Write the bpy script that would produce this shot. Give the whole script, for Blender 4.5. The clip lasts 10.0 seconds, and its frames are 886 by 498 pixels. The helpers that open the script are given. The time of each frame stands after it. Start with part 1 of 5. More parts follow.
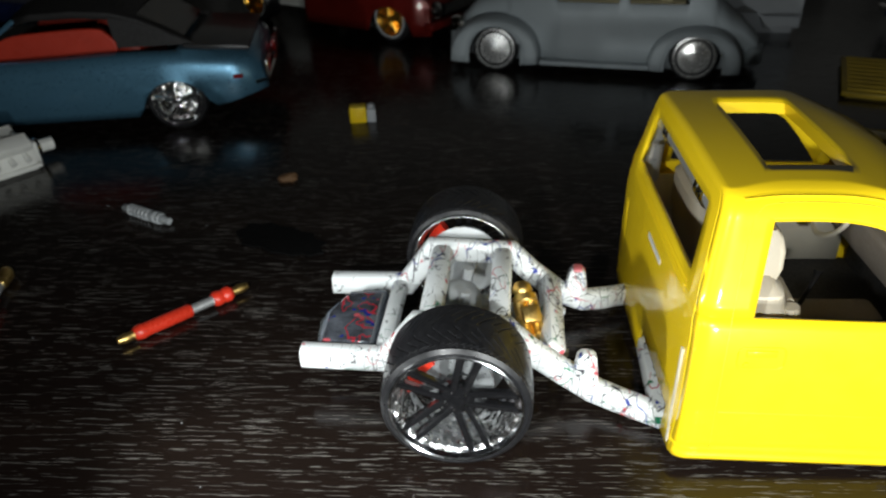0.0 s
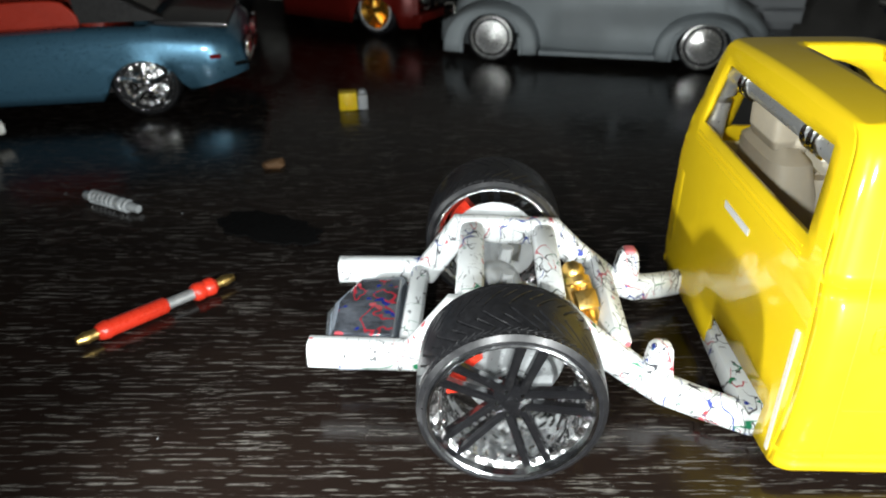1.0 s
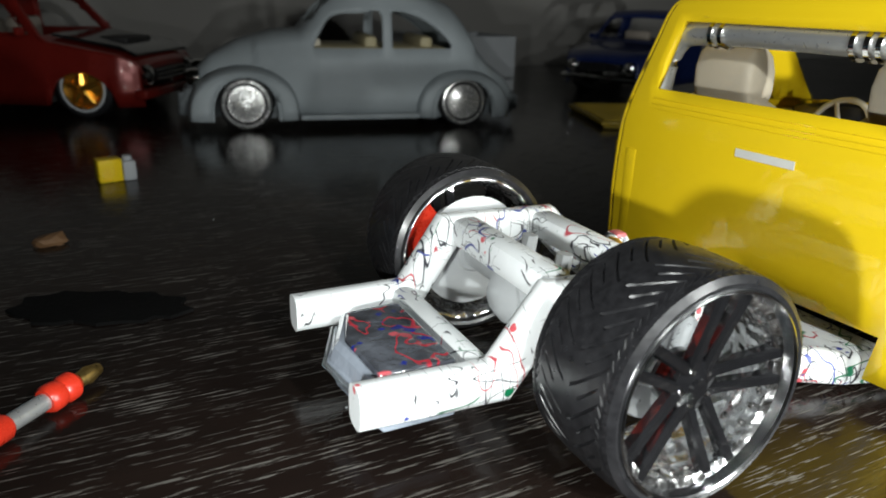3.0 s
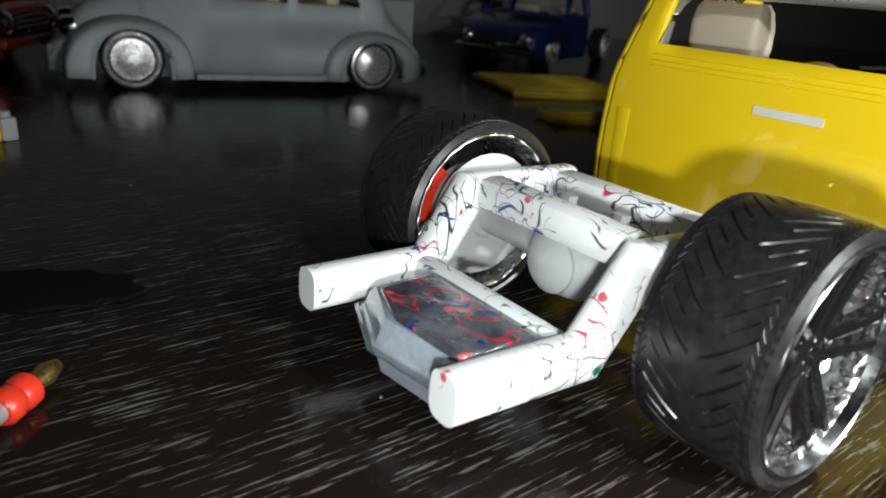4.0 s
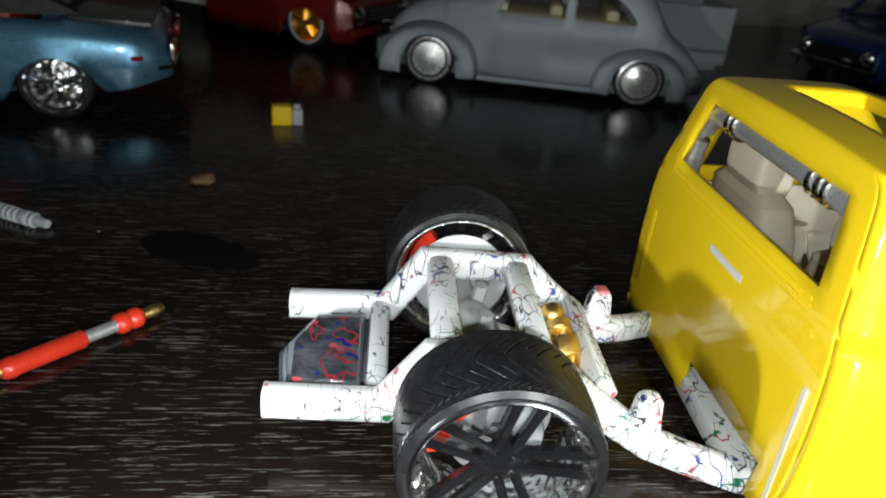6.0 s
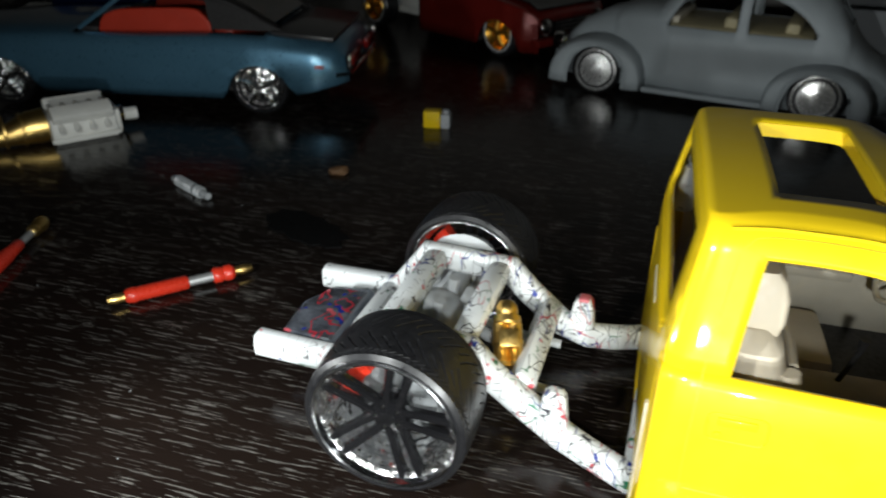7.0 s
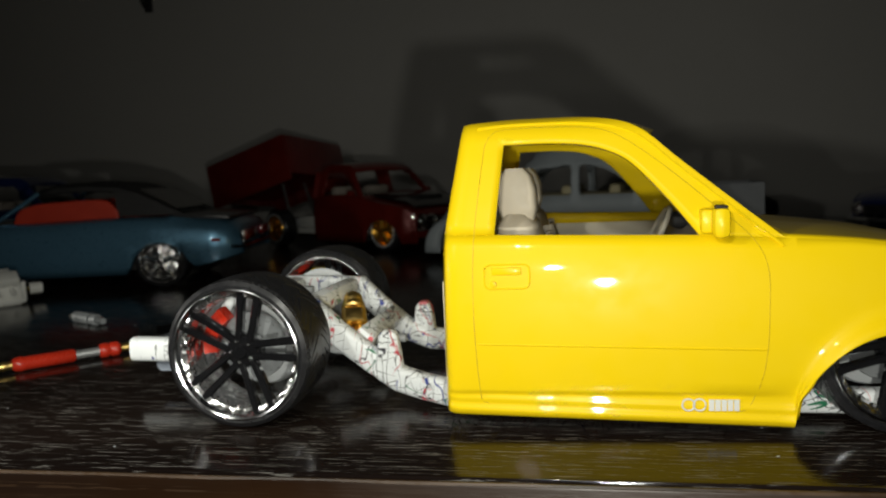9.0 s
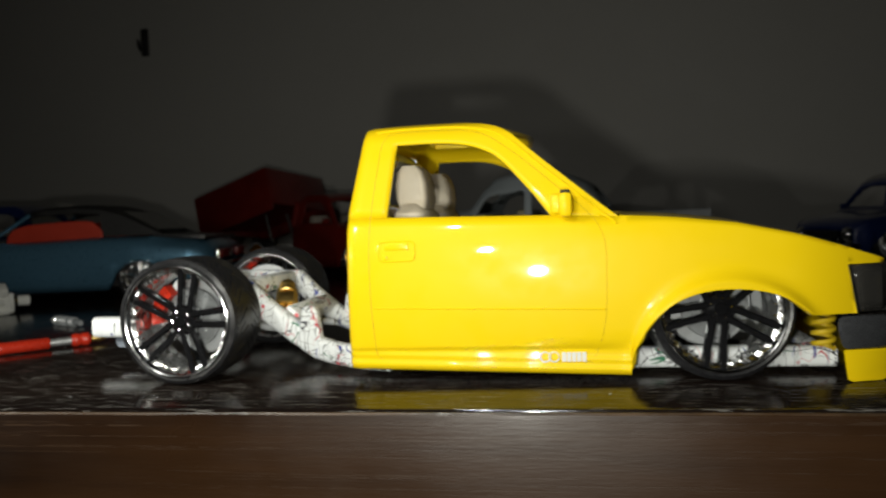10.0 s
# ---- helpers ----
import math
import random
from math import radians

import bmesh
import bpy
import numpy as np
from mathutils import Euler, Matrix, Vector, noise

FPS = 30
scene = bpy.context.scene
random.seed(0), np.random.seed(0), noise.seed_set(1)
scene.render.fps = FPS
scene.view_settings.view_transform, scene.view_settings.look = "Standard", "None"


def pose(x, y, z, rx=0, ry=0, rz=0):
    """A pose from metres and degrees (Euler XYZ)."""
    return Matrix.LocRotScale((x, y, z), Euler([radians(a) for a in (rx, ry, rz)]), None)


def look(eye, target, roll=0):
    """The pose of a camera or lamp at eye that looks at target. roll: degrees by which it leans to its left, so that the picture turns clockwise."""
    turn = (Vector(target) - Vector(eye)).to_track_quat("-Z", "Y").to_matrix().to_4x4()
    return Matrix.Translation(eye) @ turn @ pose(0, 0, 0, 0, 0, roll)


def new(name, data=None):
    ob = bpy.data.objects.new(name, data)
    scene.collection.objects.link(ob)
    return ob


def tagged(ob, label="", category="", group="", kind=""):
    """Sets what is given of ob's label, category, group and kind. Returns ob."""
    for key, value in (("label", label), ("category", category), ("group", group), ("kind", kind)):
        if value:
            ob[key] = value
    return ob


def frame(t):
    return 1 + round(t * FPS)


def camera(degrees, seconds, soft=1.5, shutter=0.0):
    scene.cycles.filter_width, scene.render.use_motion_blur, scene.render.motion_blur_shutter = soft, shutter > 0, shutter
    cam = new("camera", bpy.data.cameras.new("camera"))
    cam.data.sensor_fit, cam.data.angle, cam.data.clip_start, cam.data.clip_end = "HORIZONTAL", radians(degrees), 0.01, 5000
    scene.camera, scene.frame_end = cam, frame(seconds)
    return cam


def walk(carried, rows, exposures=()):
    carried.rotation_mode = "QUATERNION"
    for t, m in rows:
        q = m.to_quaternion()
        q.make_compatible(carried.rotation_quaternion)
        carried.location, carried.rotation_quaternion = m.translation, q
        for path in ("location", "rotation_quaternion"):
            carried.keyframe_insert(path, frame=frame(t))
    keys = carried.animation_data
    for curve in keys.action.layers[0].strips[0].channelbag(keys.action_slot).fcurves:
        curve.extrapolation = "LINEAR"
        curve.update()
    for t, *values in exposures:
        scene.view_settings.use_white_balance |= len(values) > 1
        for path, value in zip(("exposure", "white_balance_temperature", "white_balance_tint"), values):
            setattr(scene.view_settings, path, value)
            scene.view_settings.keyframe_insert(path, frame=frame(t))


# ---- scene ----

# ================= camera =================
cam = camera(62.53, 10.0, soft=1.8, shutter=0.25)
cam.data.dof.use_dof, cam.data.dof.focus_distance, cam.data.dof.aperture_fstop = True, 0.10, 48.0
# seconds, eye x y z, Euler angles in degrees
ROWS = [
    (0, 0.0070, -0.1398, 0.1066, 59.37, 1.54, 2.86),
    (0.5, -0.0012, -0.1415, 0.1042, 58.82, 1.66, 3.90),
    (1, -0.0070, -0.1216, 0.0858, 61.09, 0.40, 0.37),
    (1.5, -0.0136, -0.1147, 0.0779, 66.33, -1.12, -5.46),
    (2, -0.0267, -0.1104, 0.0656, 70.33, -1.95, -11.70),
    (2.5, -0.0416, -0.1018, 0.0560, 72.17, -1.95, -19.41),
    (2.7, -0.0482, -0.0963, 0.0546, 71.80, -1.44, -22.78),
    (3.8, -0.0663, -0.0677, 0.0491, 69.65, -3.99, -37.16),
    (4, -0.0687, -0.0648, 0.0465, 69.58, -4.46, -38.35),
    (4.5, -0.0702, -0.0640, 0.0459, 69.05, -4.62, -38.41),
    (5, -0.0636, -0.0775, 0.0544, 66.36, -3.18, -29.94),
    (5.5, -0.0382, -0.0993, 0.0725, 63.72, -2.38, -14.92),
    (5.7, -0.0299, -0.1030, 0.0769, 63.48, -3.77, -11.48),
    (6.8, 0.0218, -0.1250, 0.0935, 61.39, -1.57, 13.39),
    (7, 0.0348, -0.1246, 0.0946, 61.72, -0.67, 15.92),
    (7.5, 0.0535, -0.1291, 0.0886, 66.18, 0.11, 15.33),
    (8, 0.0548, -0.1432, 0.0756, 71.73, 1.42, 12.29),
    (8.5, 0.0562, -0.1573, 0.0571, 78.52, 1.51, 9.28),
    (9, 0.0621, -0.1658, 0.0462, 84.02, 2.43, 9.03),
    (9.5, 0.0704, -0.1796, 0.0387, 86.68, 2.10, 9.65),
    (10, 0.0865, -0.1896, 0.0347, 87.55, 2.43, 9.17),
]
EXPOSURE = [(0.0, 0.13, 6500, 10), (0.5, 0.23, 6500, 10), (1.0, 0.84, 6500, 10), (2.0, 0.66, 6600, 10), (2.5, 0.55, 6600, 10), (4.0, 0.56, 6500, 10), (4.5, 0.56, 6500, 10), (5.5, 0.54, 6500, 10), (7.0, 0.12, 6500, 10), (7.5, 0.10, 6500, 10), (8.0, -0.52, 6500, 10), (8.5, -0.85, 7200, 10), (9.0, -0.88, 7200, 10), (10.0, -0.70, 7200, 10)]
walk(cam, [(t, pose(x, y, z, rx, ry, rz)) for t, x, y, z, rx, ry, rz in ROWS], EXPOSURE)

# ================= light =================
# a dark room at night: fixed small bright lamps for one carried torch, a faint added world light
world = bpy.data.worlds.new("world")
scene.world = world
world.use_nodes = True
world.node_tree.nodes["Background"].inputs[0].default_value = (0.9, 0.95, 1.0, 1)
world.node_tree.nodes["Background"].inputs[1].default_value = 0.004
# one torch moves along the walk; five fixed lamps are added in its place, all lit at once
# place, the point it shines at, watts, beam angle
TORCH_STAND_INS = (
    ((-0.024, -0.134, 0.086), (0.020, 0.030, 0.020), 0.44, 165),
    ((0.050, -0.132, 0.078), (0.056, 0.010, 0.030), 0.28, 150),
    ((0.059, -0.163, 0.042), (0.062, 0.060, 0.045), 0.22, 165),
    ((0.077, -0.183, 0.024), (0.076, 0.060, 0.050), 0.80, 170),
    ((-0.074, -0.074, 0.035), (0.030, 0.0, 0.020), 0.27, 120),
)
for place, target, watts, beam in TORCH_STAND_INS:
    stand_in_data = bpy.data.lights.new("torch_stand_in", "SPOT")
    stand_in_data.energy = watts
    stand_in_data.spot_size = math.radians(beam)
    stand_in_data.spot_blend = 1.0
    stand_in_data.shadow_soft_size = 0.0025
    stand_in_data.color = (0.95, 1.0, 0.99)
    torch_stand_in = new("torch_stand_in", stand_in_data)
    torch_stand_in.matrix_world = look(place, target)

# ================= materials =================


class Nodes:
    """Short hand for building a node material."""

    def __init__(self, name):
        self.mat = bpy.data.materials.new(name)
        self.mat.use_nodes = True
        self.tree = self.mat.node_tree
        self.bsdf = self.tree.nodes["Principled BSDF"]
        self.coord = self.add("ShaderNodeTexCoord")

    def add(self, kind, **inputs):
        n = self.tree.nodes.new(kind)
        for k, v in inputs.items():
            n.inputs[k.replace("_", " ")].default_value = v
        return n

    def link(self, a, b):
        self.tree.links.new(a, b)

    def set(self, **values):
        for k, v in values.items():
            self.bsdf.inputs[k.replace("_", " ")].default_value = v
        return self

    def scaled(self, scale, what="Object", shift=(0, 0, 0)):
        m = self.add("ShaderNodeMapping")
        m.inputs["Scale"].default_value = scale if isinstance(scale, tuple) else (scale,) * 3
        m.inputs["Location"].default_value = shift
        self.link(self.coord.outputs[what], m.inputs["Vector"])
        return m.outputs["Vector"]

    def noise(self, scale, detail=4.0, rough=0.55, shift=(0, 0, 0)):
        n = self.add("ShaderNodeTexNoise", Scale=1.0, Detail=detail, Roughness=rough)
        self.link(self.scaled(scale, shift=shift), n.inputs["Vector"])
        return n.outputs["Fac"]

    def ramp(self, fac, stops):
        r = self.add("ShaderNodeValToRGB")
        e = r.color_ramp.elements
        while len(e) < len(stops):
            e.new(0.5)
        for el, (p, c) in zip(e, stops):
            el.position = p
            el.color = c if len(c) == 4 else (*c, 1)
        self.link(fac, r.inputs["Fac"])
        return r.outputs["Color"]

    def mix(self, fac, a, b):
        m = self.add("ShaderNodeMix")
        m.data_type = "RGBA"
        for sock, v in ((m.inputs[0], fac), (m.inputs[6], a), (m.inputs[7], b)):
            if isinstance(v, (int, float)):
                sock.default_value = v
            elif isinstance(v, tuple):
                sock.default_value = v if len(v) == 4 else (*v, 1)
            else:
                self.link(v, sock)
        return m.outputs[2]

    def bump(self, height, strength, distance):
        b = self.add("ShaderNodeBump", Strength=strength, Distance=distance)
        self.link(height, b.inputs["Height"])
        self.link(b.outputs["Normal"], self.bsdf.inputs["Normal"])


def grey(v):
    return (v, v, v)


def plain(name, colour, rough=0.5, metal=0.0, coat=0.0, vary=0.25, scale=350.0, bump=0.0, **extra):
    """A painted or moulded surface with slight stains and wear at two scales."""
    n = Nodes(name)
    big, fine = n.noise(scale * 0.2), n.noise(scale * 3.0)
    lo = tuple(c * (1 - vary) for c in colour)
    hi = tuple(min(1, c * (1 + vary * 0.5)) for c in colour)
    base = n.ramp(big, [(0.3, lo), (0.7, hi)])
    n.link(base, n.bsdf.inputs["Base Color"])
    r = n.ramp(fine, [(0.3, grey(max(0.02, rough * 0.75))), (0.7, grey(min(1, rough * 1.25)))])
    n.link(r, n.bsdf.inputs["Roughness"])
    n.set(Metallic=metal, Coat_Weight=coat, Coat_Roughness=0.04, **extra)
    if bump:
        n.bump(fine, bump, 0.0003)
    return n.mat


YELLOW = plain("yellow_gloss_paint", (0.87, 0.60, 0.012), 0.38, coat=0.75, vary=0.05, scale=60, Specular_IOR_Level=0.12)
YELLOW_DULL = plain("yellow_plastic", (0.58, 0.40, 0.015), 0.5, vary=0.2)
PRIMER = plain("grey_primer", (0.36, 0.40, 0.42), 0.6, vary=0.12, scale=200, bump=0.05)
LIGHT_PRIMER = plain("light_grey_primer", (0.40, 0.42, 0.44), 0.6, vary=0.12, scale=200)
CHROME = plain("chrome", (0.88, 0.88, 0.86), 0.10, metal=1.0, vary=0.08, scale=500)
BRIGHT_WHEEL = plain("uneven_chrome", (0.88, 0.88, 0.87), 0.15, metal=1.0, vary=0.08, scale=260, bump=0.8)
RIPPLE_CHROME = plain("rippled_chrome", (0.80, 0.80, 0.79), 0.30, metal=0.75, vary=0.25, scale=300, bump=0.9)
DARK_CHROME = plain("dark_chrome", (0.24, 0.25, 0.27), 0.28, metal=0.85, vary=0.25, scale=260)
MOON_CHROME = plain("brushed_chrome_disc", (0.78, 0.78, 0.76), 0.24, metal=0.72, vary=0.1, scale=500)
LIP_CHROME = plain("polished_lip", (0.62, 0.63, 0.64), 0.15, metal=1.0, vary=0.08, scale=500)
DULL_METAL = plain("satin_metal", (0.55, 0.56, 0.56), 0.3, metal=1.0, vary=0.15)
SILVER = plain("silver_paint", (0.55, 0.56, 0.56), 0.34, metal=0.7, vary=0.15)
SEAM_SHADE = plain("seam_groove_shade", (0.58, 0.40, 0.006), 0.6)
BLACK_GLOSS = plain("black_gloss_plastic", (0.009, 0.009, 0.010), 0.11, coat=0.5, vary=0.3)
BLACK_MATT = plain("black_matt_plastic", (0.018, 0.017, 0.017), 0.6, vary=0.3)
OFFCUT = plain("matt_black_sheet", (0.004, 0.004, 0.004), 0.95, vary=0.3, Specular_IOR_Level=0.1)
RED_PART = plain("red_plastic", (0.62, 0.035, 0.015), 0.3, coat=0.4, vary=0.2)
# pale copy of the tank plastic: light on its sides is put into the colour
SMOKY_LIT = plain("smoky_plastic_painted_lit", (0.30, 0.34, 0.40), 0.14, coat=1.0, vary=0.45, scale=400, bump=0.45)
PINK_INK = plain("pink_ink", (0.62, 0.16, 0.18), 0.4, vary=0.3, scale=900)
GOLD = plain("gold_plate", (0.88, 0.60, 0.20), 0.36, metal=1.0, vary=0.2, scale=600)
BEIGE = plain("beige_plastic", (0.72, 0.66, 0.53), 0.6, vary=0.15, bump=0.05)
SEAT_BEIGE = plain("beige_grey_plastic", (0.50, 0.44, 0.34), 0.6, vary=0.12, bump=0.05)
OLIVE = plain("olive_beige_plastic", (0.46, 0.40, 0.24), 0.6, vary=0.12)
BEIGE_DARK = plain("grey_beige_plastic", (0.30, 0.26, 0.22), 0.6, vary=0.2, bump=0.05)
GREY_PLASTIC = plain("light_grey_plastic", (0.50, 0.52, 0.53), 0.45, vary=0.2)
DISC_GREY = plain("grey_disc", (0.42, 0.44, 0.45), 0.32, metal=0.5, vary=0.2)
WHITE_PLASTIC = plain("white_plastic", (0.70, 0.70, 0.66), 0.45, vary=0.15)
BLUE_METAL = plain("blue_metallic_paint", (0.095, 0.23, 0.34), 0.33, metal=0.6, coat=0.8, vary=0.06)
DEEP_BLUE = plain("deep_blue_paint", (0.008, 0.018, 0.085), 0.3, coat=0.5, vary=0.15)
RED_METAL = plain("dark_red_metallic_paint", (0.17, 0.012, 0.008), 0.34, metal=0.25, coat=0.6, vary=0.2)
RED_SEAT = plain("red_seat_vinyl", (0.42, 0.03, 0.012), 0.5, vary=0.15)
BOOT_GREY = plain("satin_dark_grey_paint", (0.030, 0.030, 0.032), 0.35, coat=0.3, vary=0.2)
VINYL = plain("dark_grey_vinyl", (0.010, 0.009, 0.009), 0.65, vary=0.2, bump=0.1)
AMBER = plain("amber_chrome", (0.75, 0.40, 0.06), 0.22, metal=0.9, vary=0.25, scale=700)
BROWN = plain("brown_card", (0.17, 0.09, 0.04), 0.7, vary=0.3)
PALE_CLEAR = plain("frosted_clear_plastic", (0.34, 0.36, 0.37), 0.22, coat=1.0, vary=0.35, scale=900, bump=0.2)
RED_LENS = plain("red_lens", (0.22, 0.006, 0.006), 0.15, coat=0.5, vary=0.1)


def glass(name, colour, rough=0.03, alpha=1.0):
    n = Nodes(name)
    n.set(Base_Color=(*colour, 1), Roughness=rough, Transmission_Weight=0.9, IOR=1.45)
    f = n.noise(900.0)
    n.link(n.ramp(f, [(0.3, grey(rough)), (0.8, grey(rough * 3))]), n.bsdf.inputs["Roughness"])
    return n.mat


CLEAR = glass("clear_plastic", (0.80, 0.86, 0.88), 0.08)
SMOKED = glass("smoked_plastic", (0.25, 0.24, 0.22), 0.05)


def foil():
    """Hammered plated plastic: chrome whose dents throw the light about."""
    n = Nodes("hammered_chrome")
    n.link(n.ramp(n.noise(900.0), [(0.3, grey(0.70)), (0.7, grey(0.90))]), n.bsdf.inputs["Base Color"])
    n.link(n.ramp(n.noise(1500.0), [(0.3, grey(0.15)), (0.7, grey(0.30))]), n.bsdf.inputs["Roughness"])
    n.set(Metallic=1.0)
    n.bump(n.noise(340.0, 1.0), 0.75, 0.0022)
    return n.mat


FOIL = foil()


def rubber():
    n = Nodes("tyre_rubber")
    f = n.noise(900.0, 6)
    n.link(n.ramp(f, [(0.3, (0.008, 0.008, 0.009)), (0.75, (0.019, 0.019, 0.021))]), n.bsdf.inputs["Base Color"])
    n.link(n.ramp(n.noise(500.0), [(0.3, grey(0.26)), (0.7, grey(0.40))]), n.bsdf.inputs["Roughness"])
    n.bump(n.noise(1500.0), 0.10, 0.0002)
    return n.mat


RUBBER = rubber()


def splatter():
    """White styrene frame with hand-dripped threads and spots of ink."""
    n = Nodes("white_plastic_with_ink_splatter")
    base = n.ramp(n.noise(120.0), [(0.3, (0.76, 0.79, 0.80)), (0.7, (0.86, 0.89, 0.89))])

    # the ink fell thickest on the front arms
    place = n.add("ShaderNodeSeparateXYZ")
    n.link(n.coord.outputs["Object"], place.inputs[0])
    thick = n.add("ShaderNodeMapRange")
    for k, v in (("From Min", -0.020), ("From Max", 0.014), ("To Min", -0.045), ("To Max", 0.020)):
        thick.inputs[k].default_value = v
    n.link(place.outputs["X"], thick.inputs["Value"])

    def threads(scale, shift, width, mask_level):
        v = n.noise(scale, 1.0, 0.4, shift=shift)
        line = n.ramp(v, [(0.5 - width, grey(0)), (0.5 - width * 0.6, grey(1)), (0.5 + width * 0.6, grey(1)), (0.5 + width, grey(0))])
        spread = n.add("ShaderNodeMath")
        n.link(n.noise(120.0, 2, shift=(shift[1], shift[0], 0.4)), spread.inputs[0])
        n.link(thick.outputs[0], spread.inputs[1])
        mask = n.ramp(spread.outputs[0], [(mask_level, grey(0)), (mask_level + 0.03, grey(1))])
        m = n.add("ShaderNodeMath")
        m.operation = "MULTIPLY"
        n.link(line, m.inputs[0])
        n.link(mask, m.inputs[1])
        return m.outputs[0]

    def spots(scale, shift, size, mask_level):
        v = n.add("ShaderNodeTexVoronoi", Scale=scale)
        n.link(n.scaled(1.0, shift=shift), v.inputs["Vector"])
        dot = n.ramp(v.outputs["Distance"], [(0.0, grey(1)), (size, grey(1)), (size + 0.03, grey(0))])
        mask = n.ramp(n.noise(150.0, 1, shift=shift), [(mask_level, grey(0)), (mask_level + 0.02, grey(1))])
        m = n.add("ShaderNodeMath")
        m.operation = "MULTIPLY"
        n.link(dot, m.inputs[0])
        n.link(mask, m.inputs[1])
        return m.outputs[0]

    c = base
    c = n.mix(threads((430.0, 80.0, 110.0), (0.11, 0.72, 0.3), 0.010, 0.455), c, (0.03, 0.03, 0.035))
    c = n.mix(threads((330.0, 150.0, 60.0), (0.61, 0.23, 0.9), 0.010, 0.475), c, (0.02, 0.02, 0.03))
    c = n.mix(threads((110.0, 390.0, 330.0), (0.41, 0.53, 0.7), 0.009, 0.49), c, (0.03, 0.03, 0.04))
    c = n.mix(threads((190.0, 210.0, 420.0), (0.87, 0.33, 0.6), 0.009, 0.505), c, (0.02, 0.02, 0.03))
    c = n.mix(threads((300.0, 90.0, 130.0), (0.31, 0.12, 0.2), 0.009, 0.51), c, (0.50, 0.04, 0.06))
    c = n.mix(threads((260.0, 120.0, 90.0), (0.71, 0.42, 0.5), 0.011, 0.54), c, (0.01, 0.03, 0.25))
    c = n.mix(threads((90.0, 260.0, 240.0), (0.23, 0.93, 0.1), 0.011, 0.55), c, (0.0, 0.16, 0.07))
    c = n.mix(spots(240.0, (0.5, 0.1, 0.3), 0.13, 0.55), c, (0.65, 0.10, 0.12))
    c = n.mix(spots(210.0, (0.1, 0.8, 0.6), 0.13, 0.54), c, (0.0, 0.16, 0.06))
    c = n.mix(spots(220.0, (0.9, 0.3, 0.1), 0.12, 0.57), c, (0.01, 0.03, 0.28))
    n.link(c, n.bsdf.inputs["Base Color"])
    n.set(Roughness=0.42)
    n.bump(n.noise(700.0), 0.12, 0.0003)
    return n.mat


SPLATTER = splatter()


def tank_paint():
    n = Nodes("darkened_smoky_plastic_with_red_and_blue_ink")
    base = n.ramp(n.noise(120.0), [(0.38, (0.026, 0.028, 0.036)), (0.72, (0.19, 0.21, 0.25))])
    red = n.ramp(n.noise((150.0, 110.0, 110.0), 2, shift=(0.2, 0.1, 0)), [(0.490, grey(0)), (0.496, grey(1)), (0.510, grey(1)), (0.516, grey(0))])
    c = n.mix(red, base, (0.50, 0.03, 0.05))
    red2 = n.ramp(n.noise(190.0, 2, shift=(0.7, 0.4, 0)), [(0.67, grey(0)), (0.69, grey(1))])
    c = n.mix(red2, c, (0.60, 0.10, 0.12))
    blue = n.ramp(n.noise(200.0, 2, shift=(0.3, 0.9, 0)), [(0.67, grey(0)), (0.69, grey(1))])
    c = n.mix(blue, c, (0.015, 0.03, 0.26))
    n.link(c, n.bsdf.inputs["Base Color"])
    n.set(Roughness=0.16, Coat_Weight=1.0, Coat_Roughness=0.12, Specular_IOR_Level=0.8)
    n.bump(n.noise(330.0, 3.0), 0.6, 0.0008)
    return n.mat


# dark copy of the same plastic, for the top seen from above
TANK_DARK = tank_paint()


def dark_wood(name, dark, light, pore, gloss, run=90.0):
    """Dark stained oak under varnish, the grain along x, open pores; a pale pore colour paints glints in."""
    n = Nodes(name)
    tone = n.noise((4.0, 40.0, 40.0), 5)
    streak = n.noise((run, 2000.0, 2000.0), 4, 0.55)
    fine = n.noise((260.0, 2200.0, 2200.0), 3, shift=(0.3, 0, 0))
    base = n.ramp(tone, [(0.3, dark), (0.75, light)])
    band = n.ramp(n.noise((9.0, 120.0, 120.0), 3, shift=(0.6, 0.2, 0)), [(0.36, grey(0.4)), (0.60, grey(1))])
    mask = n.ramp(streak, [(0.562, grey(0)), (0.592, grey(1))])
    speck = n.ramp(fine, [(0.44, grey(0)), (0.54, grey(1))])
    mul = n.add("ShaderNodeMath")
    mul.operation = "MULTIPLY"
    n.link(mask, mul.inputs[0])
    n.link(speck, mul.inputs[1])
    # random bands thin out the painted pore streaks
    worn = n.add("ShaderNodeMath")
    worn.operation = "MULTIPLY"
    n.link(mul.outputs[0], worn.inputs[0])
    n.link(band, worn.inputs[1])
    n.link(n.mix(worn.outputs[0], base, pore), n.bsdf.inputs["Base Color"])
    smear = n.ramp(n.noise(22.0, 4), [(0.35, grey(gloss)), (0.75, grey(gloss * 2.2))])
    n.link(n.mix(mul.outputs[0], smear, grey(0.45)), n.bsdf.inputs["Roughness"])
    n.set(Specular_IOR_Level=0.36)
    hgt = n.add("ShaderNodeMath")
    hgt.operation = "MULTIPLY_ADD"
    n.link(mask, hgt.inputs[0])
    hgt.inputs[1].default_value = -0.6
    n.link(fine, hgt.inputs[2])
    n.bump(hgt.outputs[0], 0.13, 0.0003)
    return n.mat


